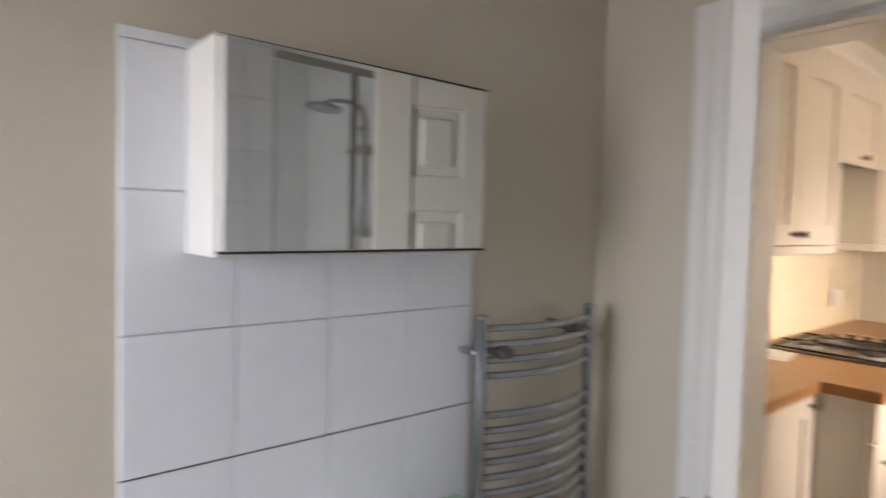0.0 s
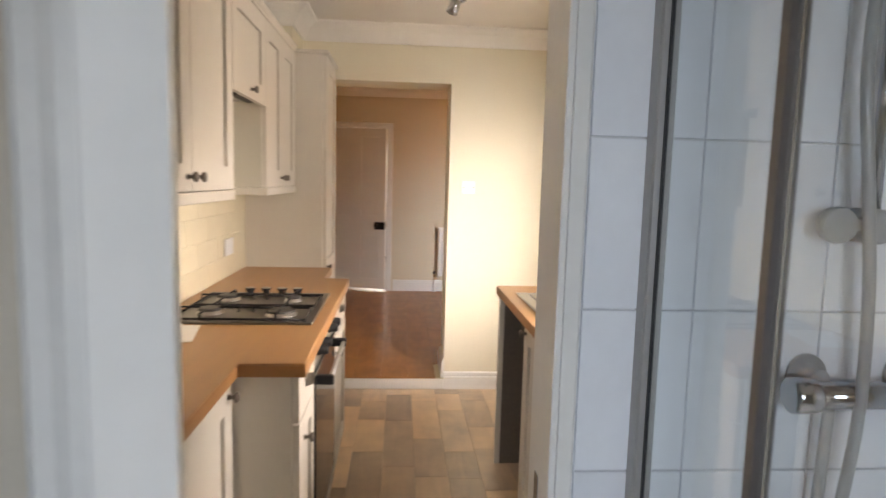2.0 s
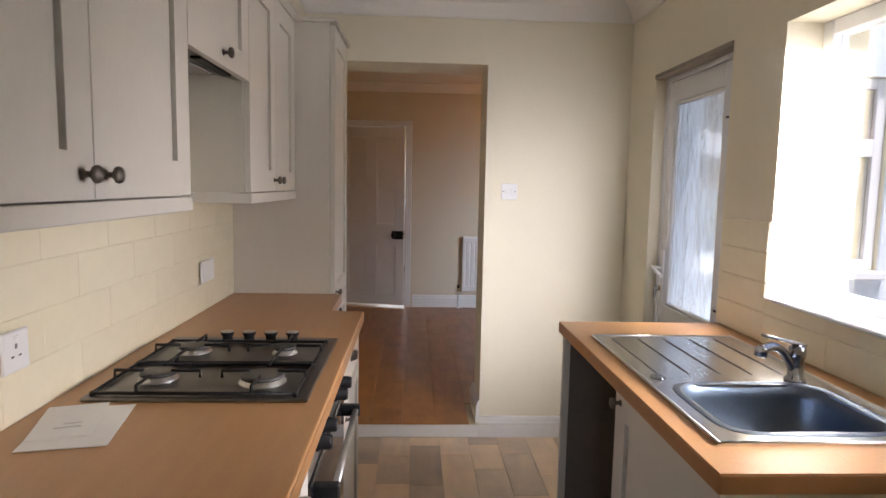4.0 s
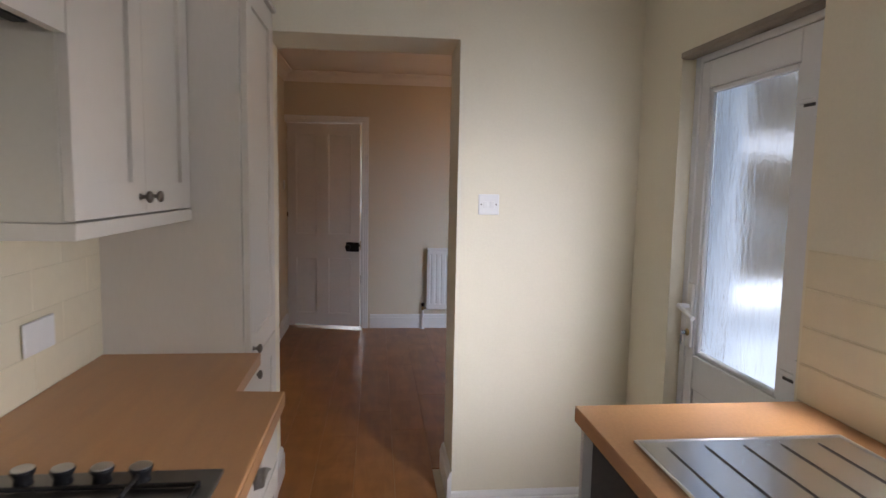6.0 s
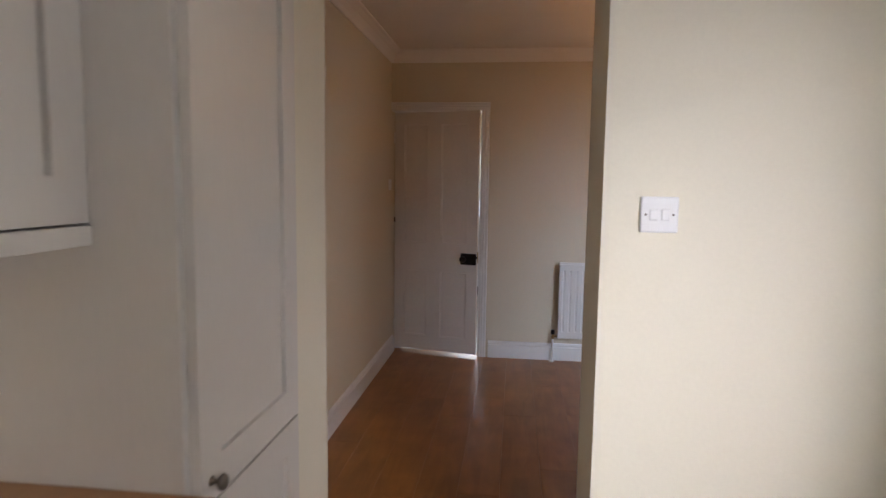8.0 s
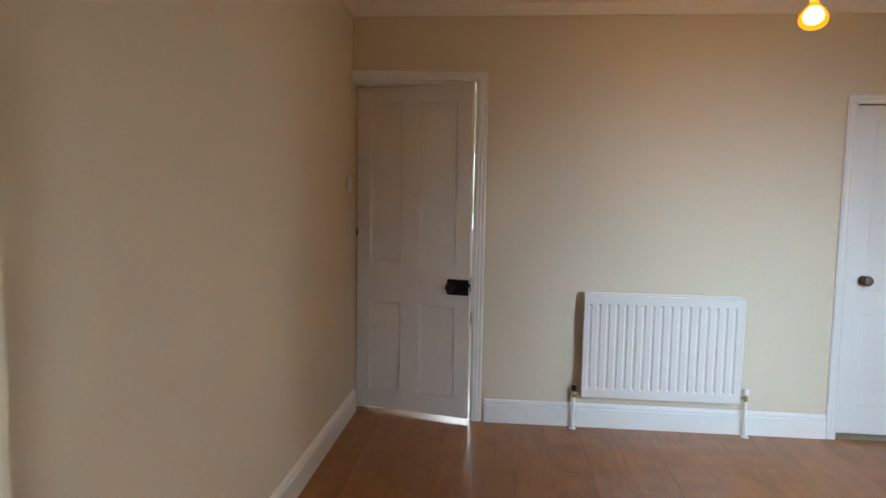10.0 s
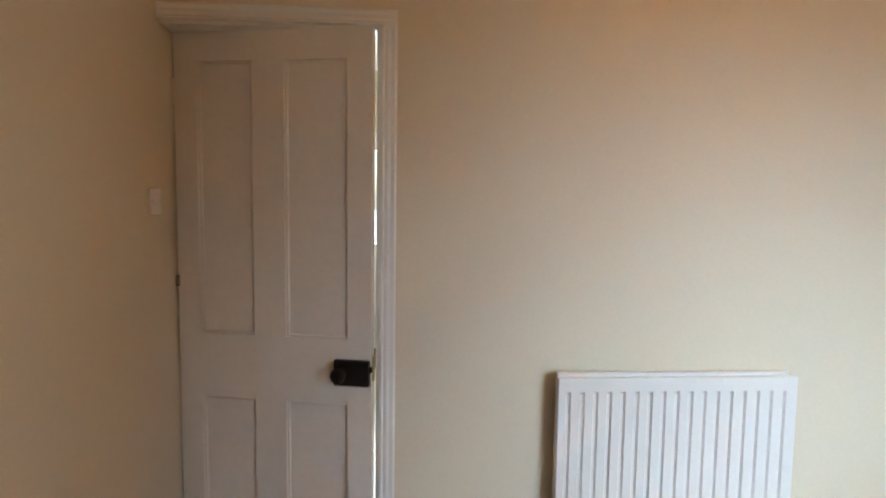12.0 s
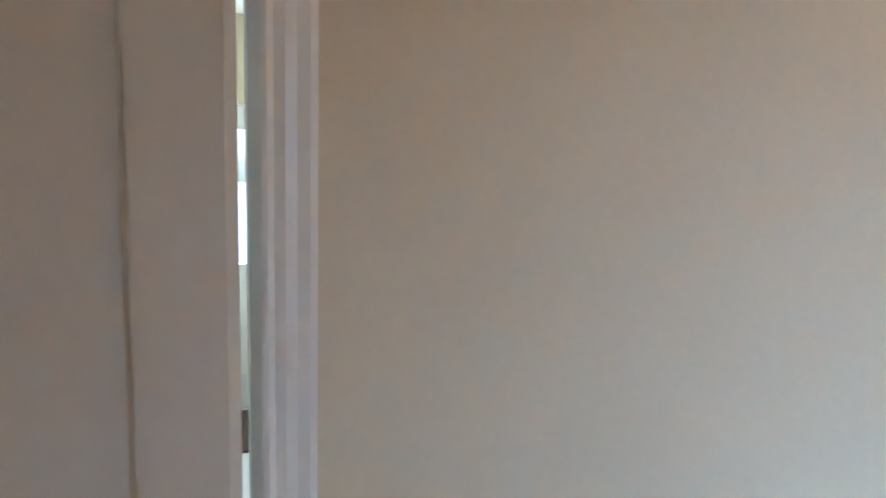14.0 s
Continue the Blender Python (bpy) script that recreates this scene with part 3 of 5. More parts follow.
def ring_frame(side, back, at, y0, y1, z0, z1, w, bev=0.0018):
    """A rectangular frame of width w in one mesh, between x = back and x = at."""
    bm = bmesh.new()
    loops = []
    for x, inset in ((back, 0), (at, 0), (at, w), (back, w)):
        loops.append([bm.verts.new((x, a, b)) for a, b in ((y0 + inset, z0 + inset), (y1 - inset, z0 + inset), (y1 - inset, z1 - inset), (y0 + inset, z1 - inset))])
    for a, b in zip(loops, loops[1:] + loops[:1]):
        for i in range(4):
            bm.faces.new((a[i], a[(i + 1) % 4], b[(i + 1) % 4], b[i]))
    front = [e for e in bm.edges if all(abs(v.co.x - at) < 1e-6 for v in e.verts) and len(e.link_faces) == 2 and e.calc_face_angle(0) > 1]
    bmesh.ops.bevel(bm, geom=front, offset=bev, segments=2, affect="EDGES")
    return bm


def shaker_door(side, at, y0, y1, z0, z1, parent, stile=0.078, thick=0.02):
    """A framed cabinet door with a sunk panel; its face lies at x = at and looks towards side (+1: +x, -1: -x)."""
    back, g, e = at - side * thick, 0.0015, 0.0055
    y0, y1, z0, z1 = y0 + g, y1 - g, z0 + g, z1 - g
    d = part("door", ring_frame(side, back, at, y0, y1, z0, z1, stile), CABINET, parent)
    lo, hi = sorted((back + side * 0.002, at - side * 0.0095))
    part("panel", box(lo, hi, y0 + stile + e, y1 - stile - e, z0 + stile + 0.0004, z1 - stile - 0.002), CABINET, d)
    return d


# ---- kitchen: wall cabinets ----
FW, TS = -0.934, 4.420                       # fronts of the wall cabinets; near side of the tall cabinet


def wall_cabinet(y0, y1, z0, z1, doors, label):
    """doors: (y0, y1, knob y)."""
    ob = thing("wall_cabinet", (KL, (y0 + y1) / 2, z0), label, "kitchen cabinet", "wall cabinets")
    part("body", box(KL + 0.001, FW - 0.022, y0, y1, z0, z1, bev=0.001), CARCASS, ob)
    for a, b, k in doors:
        d = shaker_door(1, FW, a, b, z0 + 0.002, z1 - 0.002, ob)
        part("knob", knob_mesh((FW, k, z0 + 0.045), (1, 0, 0)), PEWTER, d, "antique pewter knob")
    return ob


wall_cabinet(2.19, 3.118, 1.408, 2.155, [(2.19, 2.669, 2.632), (2.669, 3.118, 2.706)], "cashmere shaker double wall cabinet above the worktop")
wall_cabinet(3.662, TS - 0.002, 1.408, 2.155, [(3.662, 4.041, 4.003), (4.041, TS - 0.002, 4.079)], "cashmere shaker double wall cabinet beside the cooker hood")
single("cabinet_pelmet", box(KL + 0.002, FW + 0.004, 2.19, 3.120, 1.372, 1.407, bev=0.002), CABINET, "cashmere light pelmet under the double wall cabinet", "pelmet", "pelmets")
single("cabinet_pelmet", box(KL + 0.002, FW + 0.004, 3.660, TS - 0.002, 1.372, 1.407, bev=0.002), CABINET, "cashmere light pelmet under the smaller wall cabinet", "pelmet", "pelmets")
hood = thing("cooker_hood_cabinet", (KL, 3.45, 1.765), "short cashmere cabinet door hiding an extractor hood", "kitchen cabinet")
part("body", box(KL + 0.001, FW - 0.022, 3.120, 3.660, 1.815, 2.155), CARCASS, hood)
hd = shaker_door(1, FW, 3.120, 3.660, 1.768, 2.153, hood)
part("knob", knob_mesh((FW, 3.390, 1.806), (1, 0, 0)), PEWTER, hd, "antique pewter knob")
part("extractor", box(KL + 0.02, FW - 0.03, 3.135, 3.645, 1.785, 1.815, bev=0.004), HOB_STEEL, hood, "grey steel extractor underside")
part("filter", box(KL + 0.10, FW - 0.10, 3.18, 3.60, 1.779, 1.785, bev=0.002), SATIN, hood, "metal grease filter")
part("light_strip", box(FW - 0.075, FW - 0.045, 3.34, 3.62, 1.777, 1.785, bev=0.002), BLACK_PLASTIC, hood)
corn = bmesh.new()
CORNICE = [(0, 0), (0.024, 0), (0.024, 0.008), (0.034, 0.020), (0.038, 0.028), (0.038, 0.034), (0, 0.034)]
extrude_profile(corn, CORNICE, (FW - 0.022, 2.19, 2.156), (FW - 0.022, TS - 0.002, 2.156), (1, 0, 0), (0, 0, 1))
bx(corn, KL + 0.002, FW - 0.022, 2.19, TS - 0.002, 2.156, 2.170)
single("cabinet_cornice", corn, CABINET, "cashmere moulded cornice along the wall cabinet tops", "cornice")

# ---- kitchen: tall cabinet ----
FT = -0.757
tall = thing("tall_cabinet", (-0.98, 4.62, 0), "cashmere tall larder cabinet beside the dining opening", "kitchen cabinet")
part("body", box(KL + 0.001, FT - 0.022, TS, 4.935, 0.0, 2.155, bev=0.001), CABINET, tall)
for z0, z1, k in ((0.10, 0.888, 0.843), (0.892, 2.150, 0.934)):
    d = shaker_door(1, FT, TS + 0.015, 4.93, z0, z1, tall)
    part("knob", knob_mesh((FT, 4.472, k), (1, 0, 0)), PEWTER, d, "antique pewter knob")
part("top_cap", box(KL + 0.002, FT + 0.012, TS - 0.010, 4.938, 2.1565, 2.176, bev=0.003), CABINET, tall)
single("filler_panel", box(KL + 0.002, FT - 0.03, 4.937, KB - 0.001, 0, 2.15), CABINET, "cashmere filler strip beside the tall cabinet", "filler panel")

# ---- kitchen: base units along the cooker wall ----
FS, FO = -0.792, -0.606                        # fronts of the slim units and of the oven run


def base_unit(y0, y1, front, label, split=True, knob_at=None):
    ob = thing("base_unit", ((KL + front) / 2, (y0 + y1) / 2, 0), label, "kitchen cabinet", "base units")
    part("body", box(KL + 0.001, front - 0.022, y0, y1, 0.12, WT - 0.041, bev=0.001), CABINET, ob)
    part("plinth", box(KL + 0.001, front - 0.055, y0, y1, 0, 0.12), CABINET, ob)
    if split:
        d = part("drawer_front", box(front - 0.02, front, y0 + 0.002, y1 - 0.002, 0.752, WT - 0.045, bev=0.002), CABINET, ob)
        part("cup_handle", cup_handle(front, (y0 + y1) / 2, 0.835), CUP_PEWTER, d, "antique pewter cup handle")
        d = shaker_door(1, front, y0, y1, 0.125, 0.748, ob, stile=0.06)
        part("knob", knob_mesh((front, knob_at or y1 - 0.04, 0.672), (1, 0, 0)), PEWTER, d, "antique pewter knob")
    else:
        d = shaker_door(1, front, y0, y1, 0.125, WT - 0.045, ob)
        part("knob", knob_mesh((front, knob_at or y1 - 0.04, 0.85), (1, 0, 0)), PEWTER, d, "antique pewter knob")
    return ob


base_unit(1.93, 2.535, FS, "slim cashmere base cabinet near the bathroom doorway", False, 2.495)
base_unit(2.545, 2.845, FO, "narrow cashmere drawer unit beside the oven", True, 2.64)
base_unit(3.455, 4.015, FO, "cashmere drawer unit on the far side of the oven", True, 3.55)
base_unit(4.02, TS - 0.002, -0.735, "slim cashmere base cabinet next to the larder", False, 4.07)

wtop = bmesh.new()
outline = [(KL + 0.001, 1.92), (-0.777, 1.92), (-0.777, 2.533), (-0.588, 2.533), (-0.588, 4.03), (-0.722, 4.03), (-0.722, TS - 0.002), (KL + 0.001, TS - 0.002)]
lowv = [wtop.verts.new((x, y, WT - 0.04)) for x, y in outline]
upv = [wtop.verts.new((x, y, WT)) for x, y in outline]
wtop.faces.new(list(reversed(lowv)))
wtop.faces.new(upv)
for i in range(len(outline)):
    k = (i + 1) % len(outline)
    wtop.faces.new((lowv[i], lowv[k], upv[k], upv[i]))
bmesh.ops.bevel(wtop, geom=[e for e in wtop.edges if all(v.co.z > WT - 0.001 for v in e.verts)], offset=0.005, segments=3, affect="EDGES", profile=0.5)
worktop = thing("worktop", (-0.9, 3.1, WT - 0.04), "beech laminate worktop stepped round the cooker", "worktop")
part("slab", wtop, WORKTOP, worktop)
edge = bmesh.new()
bx(edge, -0.777, -0.590, 2.5305, 2.5328, WT - 0.0395, WT - 0.006)
bx(edge, -0.5878, -0.5866, 2.535, 4.028, WT - 0.0395, WT - 0.006)
bx(edge, -0.7768, -0.7756, 1.922, 2.530, WT - 0.0395, WT - 0.006)
part("edge_strip", edge, WORKTOP_EDGE, worktop, "darker glued edge strip")

# oven
oven = thing("built_in_oven", (-0.9, 3.15, 0.10), "built-in steel oven with black glass and knobs", "oven")
part("body", box(KL + 0.05, FO - 0.012, 2.850, 3.450, 0.13, WT - 0.045), BLACK_PLASTIC, oven)
part("control_panel", box(FO - 0.012, FO, 2.852, 3.448, 0.805, WT - 0.047, bev=0.002), STEEL, oven, "brushed steel control panel")
for y in (2.94, 3.04, 3.26, 3.36):
    part("control_knob", lathe(bmesh.new(), (FO, y, 0.862), (1, 0, 0), [(0.022, 0), (0.022, 0.006), (0.019, 0.010), (0.017, 0.034), (0.014, 0.038)], 20), BLACK_PLASTIC, oven, "black control knob")
od = part("oven_door", box(FO - 0.012, FO + 0.006, 2.852, 3.448, 0.20, 0.800, bev=0.003), BLACK_GLASS, oven, "black glass oven door")
hb = tube(bmesh.new(), [(FO + 0.048, 2.90, 0.765), (FO + 0.048, 3.40, 0.765)], 0.009, 12)
for y in (2.905, 3.395):
    part("handle_bracket", box(FO + 0.004, FO + 0.060, y - 0.012, y + 0.012, 0.748, 0.782, bev=0.004), BLACK_PLASTIC, od, "black handle bracket")
part("oven_handle", hb, STEEL, od, "steel bar handle")
part("trim_strip", box(FO - 0.012, FO + 0.004, 2.852, 3.448, 0.13, 0.196, bev=0.002), STEEL, oven)

# hob
hob = thing("gas_hob", (-0.89, 3.27, WT), "four-burner steel gas hob with black pan supports", "hob")
HX0, HX1, HY0, HY1, HZ = -1.150, -0.632, 2.985, 3.560, WT
part("plate", box(HX0, HX1, HY0, HY1, HZ, HZ + 0.010, bev=0.004, seg=2), HOB_STEEL, hob)
for bx_, by_, r in ((-1.03, 3.13, 0.042), (-0.765, 3.11, 0.052), (-1.03, 3.385, 0.042), (-0.765, 3.375, 0.030)):
    bu = part("burner", lathe(bmesh.new(), (bx_, by_, HZ + 0.010), (0, 0, 1), [(r + 0.007, 0), (r + 0.006, 0.004), (r + 0.001, 0.006), (r, 0.011), (r - 0.004, 0.0135)], 28), STEEL, hob, "steel burner ring")
    part("burner_cap", lathe(bmesh.new(), (bx_, by_, HZ + 0.0235), (0, 0, 1), [(r + 0.001, 0), (r + 0.002, 0.005), (r - 0.002, 0.008), (r - 0.010, 0.009)], 28), BURNER_CAP, bu, "dark grey enamel cap")
for i in range(4):
    kx = -0.975 + 0.068 * i
    part("hob_knob", lathe(bmesh.new(), (kx, 3.520, HZ + 0.010), (0, 0, 1), [(0.017, 0), (0.016, 0.004), (0.015, 0.012), (0.0205, 0.022), (0.0205, 0.026), (0.019, 0.027)], 20), BLACK_PLASTIC, hob, "black knob with a chrome cap")
    part("knob_cap", lathe(bmesh.new(), (kx, 3.520, HZ + 0.0372), (0, 0, 1), [(0.019, 0), (0.0185, 0.002)], 20), STEEL, hob)
for y0, y1 in ((3.005, 3.245), (3.255, 3.485)):
    grid = bmesh.new()
    z = HZ + 0.034
    gx0, gx1 = HX0 + 0.020, HX1 - 0.030
    tube(grid, [(gx0, y0, z - 0.018), (gx0, y1, z - 0.018), (gx1, y1, z - 0.018), (gx1, y0, z - 0.018), (gx0, y0, z - 0.018)], 0.0045, 8)
    ym = (y0 + y1) / 2
    for cx in (-1.03, -0.765):
        for px, py in ((cx - 0.105, ym), (cx + 0.105, ym)):
            s = 1 if px < cx else -1
            tube(grid, [(px, py, z - 0.018), (px, py, z), (px + s * 0.07, py, z)], 0.0042, 8)
        tube(grid, [(cx, y0, z - 0.018), (cx, y0, z), (cx, y0 + 0.075, z)], 0.0042, 8)
        tube(grid, [(cx, y1, z - 0.018), (cx, y1, z), (cx, y1 - 0.075, z)], 0.0042, 8)
    for px, py in ((gx0, y0), (gx1, y0), (gx0, y1), (gx1, y1)):
        rod(grid, (px, py, HZ + 0.010), (px, py, z - 0.014), 0.006, 8)
    part("pan_support", grid, CAST_IRON, hob, "black cast pan support")

# papers
pa = bmesh.new()
bmesh.ops.create_cube(pa, size=1, matrix=pose(-1.072, 2.845, WT + 0.0022, 0, 0, 11) @ Matrix.Diagonal((0.160, 0.225, 0.0015, 1)))
papers = thing("paper_stack", (-1.02, 2.86, WT), "loose white printed papers lying on the worktop", "paper")
part("sheet", pa, PAPER, papers)
pb = bmesh.new()
bmesh.ops.create_cube(pb, size=1, matrix=pose(-1.105, 2.868, WT + 0.0046, 0, 0, 17) @ Matrix.Diagonal((0.120, 0.190, 0.0015, 1)))
part("sheet", pb, PAPER, papers)
pc = bmesh.new()
for i, w in enumerate((0.05, 0.035)):
    bmesh.ops.create_cube(pc, size=1, matrix=pose(-1.09, 2.83 + 0.022 * i, WT + 0.0058, 0, 0, 17) @ Matrix.Diagonal((w, 0.006, 0.0006, 1)))
part("printed_lines", pc, INK, papers, "faint grey printed lines")


# ---- sockets and switches ----
def plate(name, label, category, axis, way, place, width, height, kind):
    """A white wall plate that looks along axis times way."""
    ob = thing(name, place, label, category, "wall plates")
    x, y, z = place

    def slab(bm, a0, a1, z0, z1, d0, d1, bev=0.002):
        lo, hi = sorted((d0 * way, d1 * way))
        if axis == "x":
            return bx(bm, x + lo, x + hi, y + a0, y + a1, z + z0, z + z1, bev=bev)
        return bx(bm, x + a0, x + a1, y + lo, y + hi, z + z0, z + z1, bev=bev)

    part("face_plate", slab(bmesh.new(), -width / 2, width / 2, -height / 2, height / 2, 0.001, 0.009, 0.003), WHITE_PLASTIC, ob)
    if kind == "switch":
        for s in (-0.014, 0.014):
            part("rocker", slab(bmesh.new(), s - 0.010, s + 0.010, -0.014, 0.014, 0.008, 0.013), WHITE_PLASTIC, ob)
        for s in (-1, 1):
            part("screw", slab(bmesh.new(), s * width * 0.36 - 0.003, s * width * 0.36 + 0.003, -0.003, 0.003, 0.008, 0.0098, 0.001), PEWTER, ob, "dark screw head")
    if kind == "socket":
        for s in ((-0.035, 0.035) if width > 0.12 else (0,)):
            pins = bmesh.new()
            slab(pins, s - 0.003, s + 0.003, 0.006, 0.016, 0.008, 0.0096, 0)
            slab(pins, s - 0.016, s - 0.008, -0.012, -0.008, 0.008, 0.0096, 0)
            slab(pins, s + 0.008, s + 0.016, -0.012, -0.008, 0.008, 0.0096, 0)
            part("pin_holes", pins, DARK_GAP, ob, "dark pin holes")
            part("rocker", slab(bmesh.new(), s - 0.006, s + 0.006, 0.022, 0.034, 0.008, 0.012), WHITE_PLASTIC, ob)
    return ob


plate("light_switch", "white double light switch on the cream wall", "light switch", "y", -1, (0.136, KB, 1.418), 0.090, 0.088, "switch")
plate("wall_socket", "white double socket on the cream tiles", "socket", "x", 1, (KL + 0.009, 4.035, 1.092), 0.146, 0.086, "blank")
plate("wall_socket", "white single socket on the cream tiles near the papers", "socket", "x", 1, (KL + 0.009, 2.860, 1.090), 0.086, 0.086, "socket")
plate("light_switch", "white light switch beside the panelled door", "light switch", "x", 1, (DL, 8.280, 1.476), 0.086, 0.086, "switch")

# ---- kitchen: sink side ----
rw = thing("worktop", (0.48, 3.25, WT - 0.04), "beech laminate worktop holding the steel sink", "worktop")
part("slab", holed("x", 0, 0.04, 2.632, 3.876, 0.172, 0.798, [(2.80, 3.12, 0.285, 0.665)]), WORKTOP, rw).matrix_parent_inverse = (
    Matrix.Translation((-0.48, -3.25, -(WT - 0.04))) @ Matrix(((0, 0, 1, 0), (0, 1, 0, 0), (-1, 0, 0, WT), (0, 0, 0, 1))))
edge2 = bmesh.new()
bx(edge2, 0.1708, 0.172, 2.634, 3.874, WT - 0.0395, WT - 0.004)
bx(edge2, 0.173, 0.797, 2.6306, 2.632, WT - 0.0395, WT - 0.004)
bx(edge2, 0.173, 0.797, 3.876, 3.8774, WT - 0.0395, WT - 0.004)
part("edge_strip", edge2, WORKTOP_EDGE, rw, "darker glued edge strip")

unit = thing("sink_unit", (0.5, 2.95, 0), "cashmere sink base cabinet with cream end panel", "kitchen cabinet")
part("body", box(0.215, KR - 0.001, 2.668, 3.262, 0.12, WT - 0.25), CARCASS, unit)
part("rail", box(0.215, 0.235, 2.668, 3.262, WT - 0.10, WT - 0.041), CARCASS, unit)
part("plinth", box(0.26, KR - 0.001, 2.65, 3.262, 0, 0.12), CABINET, unit)
dd = shaker_door(-1, 0.193, 2.668, 3.262, 0.125, WT - 0.045, unit)
part("knob", knob_mesh((0.193, 3.222, 0.852), (-1, 0, 0)), PEWTER, dd, "antique pewter knob")
part("end_panel", box(0.193, KR - 0.001, 2.646, 2.666, 0, WT - 0.041, bev=0.001), KITCHEN_WALL, unit, "cream end panel")
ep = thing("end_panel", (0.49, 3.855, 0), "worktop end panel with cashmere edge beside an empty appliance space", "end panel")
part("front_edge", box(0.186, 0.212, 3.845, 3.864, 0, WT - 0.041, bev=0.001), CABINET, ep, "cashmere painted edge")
# Inner part of the panel and the back board are coloured dark as shade.
part("board", box(0.2125, KR - 0.001, 3.846, 3.863, 0, WT - 0.041), SHADED_BOARD, ep, "board coloured dark brown as shade under the worktop")
single("appliance_space_back", box(KR - 0.02, KR - 0.001, 3.265, 3.843, 0, WT - 0.05), SHADED_BOARD, "board behind the empty appliance space, coloured dark brown as shade", "panel")

sink = thing("kitchen_sink", (0.47, 3.2, WT), "stainless steel inset sink, drainer grooves drawn as dark bars", "sink")
SX0, SX1, SY0, SY1 = 0.226, 0.722, 2.748, 3.640
rim = holed("x", 0, 0.006, SY0, SY1, SX0, SX1, [(2.805, 3.115, 0.290, 0.660)])
bmesh.ops.transform(rim, matrix=Matrix(((0, 0, 1, 0), (0, 1, 0, 0), (-1, 0, 0, WT + 0.0065), (0, 0, 0, 1))), verts=rim.verts)
part("deck", rim, SINK_STEEL, sink)
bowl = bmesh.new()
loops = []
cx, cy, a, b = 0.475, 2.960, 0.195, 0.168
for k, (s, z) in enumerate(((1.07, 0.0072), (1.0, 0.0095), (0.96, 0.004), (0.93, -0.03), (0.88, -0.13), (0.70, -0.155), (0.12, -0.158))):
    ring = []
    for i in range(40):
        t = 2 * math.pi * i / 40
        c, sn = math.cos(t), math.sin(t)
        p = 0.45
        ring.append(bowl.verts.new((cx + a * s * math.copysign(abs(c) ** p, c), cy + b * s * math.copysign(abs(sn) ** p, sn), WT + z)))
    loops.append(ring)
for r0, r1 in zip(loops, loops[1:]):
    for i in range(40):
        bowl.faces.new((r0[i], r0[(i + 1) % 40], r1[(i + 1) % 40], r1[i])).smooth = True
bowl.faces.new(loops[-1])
# The darker steel carries the shade inside the bowl.
part("bowl", bowl, SHADED_BOWL, sink, "deep rounded steel bowl, coloured darker as shade")
part("waste", lathe(bmesh.new(), (cx, cy, WT - 0.157), (0, 0, 1), [(0.042, 0), (0.040, 0.003), (0.020, 0.001)], 24), CHROME, sink, "chrome waste")
# Thin dark bars laid on the deck imitate the shade in the drainer grooves.
for i in range(5):
    gx = 0.285 + 0.088 * i
    part("groove_shade", tube(bmesh.new(), [(gx, 3.20, WT + 0.005), (gx, 3.23, WT + 0.0066), (gx, 3.58, WT + 0.0072), (gx, 3.60, WT + 0.006)], 0.0024, 8), HOB_STEEL, sink)
part("rim_bead", tube(bmesh.new(), [(SX0 + .004, SY0 + .004, WT + .006), (SX1 - .004, SY0 + .004, WT + .006), (SX1 - .004, SY1 - .004, WT + .006), (SX0 + .004, SY1 - .004, WT + .006), (SX0 + .004, SY0 + .004, WT + .006)], 0.004, 8), STEEL, sink)
part("overflow", lathe(bmesh.new(), (0.275, 3.175, WT + 0.0065), (0, 0, 1), [(0.022, 0), (0.020, 0.003), (0.010, 0.001)], 20), CHROME, sink)

TAPX, TAPY = 0.640, 3.150
tap = thing("mixer_tap", (TAPX, TAPY, WT + 0.0065), "chrome lever mixer tap beside the sink bowl", "tap")
part("body", lathe(bmesh.new(), (TAPX, TAPY, WT + 0.0066), (0, 0, 1), [(0.027, 0), (0.027, 0.006), (0.020, 0.012), (0.019, 0.060), (0.022, 0.066), (0.022, 0.092), (0.012, 0.100)], 24), CHROME, tap)
part("spout", tube(bmesh.new(), curve_points([(TAPX - 0.005, TAPY, WT + 0.035), (TAPX - 0.045, TAPY - 0.015, WT + 0.085), (TAPX - 0.085, TAPY - 0.03, WT + 0.108), (TAPX - 0.125, TAPY - 0.045, WT + 0.104)]), 0.0115, 14), CHROME, tap)
part("nozzle", lathe(bmesh.new(), (TAPX - 0.122, TAPY - 0.044, WT + 0.112), (-0.2, 0, -1), [(0.014, 0), (0.0155, 0.004), (0.0155, 0.026), (0.012, 0.028)], 18), CHROME, tap)
lv = box(-0.115, 0.022, -0.013, 0.013, 0, 0.009, bev=0.004, seg=2)
bmesh.ops.transform(lv, matrix=pose(TAPX, TAPY, WT + 0.104, 0, 14, 12), verts=lv.verts)
part("lever", lv, CHROME, tap)

# kitchen window
win = thing("window_1", (0.95, 3.04, 1.085), "white framed kitchen window above the sink", "window", kind="structure")
wf = bmesh.new()
for a0, a1, z0, z1 in ((2.48, 2.53, 1.085, 1.99), (3.522, 3.572, 1.085, 1.99), (2.53, 3.522, 1.085, 1.135), (2.53, 3.522, 1.94, 1.99), (3.015, 3.065, 1.135, 1.94)):
    bx(wf, 0.92, 0.98, a0, a1, z0, z1, bev=0.004)
part("window_frame", wf, UPVC, win)
for a0, a1 in ((2.531, 3.014), (3.066, 3.521)):
    pane = part("glass_pane", box(0.947, 0.953, a0, a1, 1.136, 1.939), GLASS, win)
    pane.visible_shadow = False
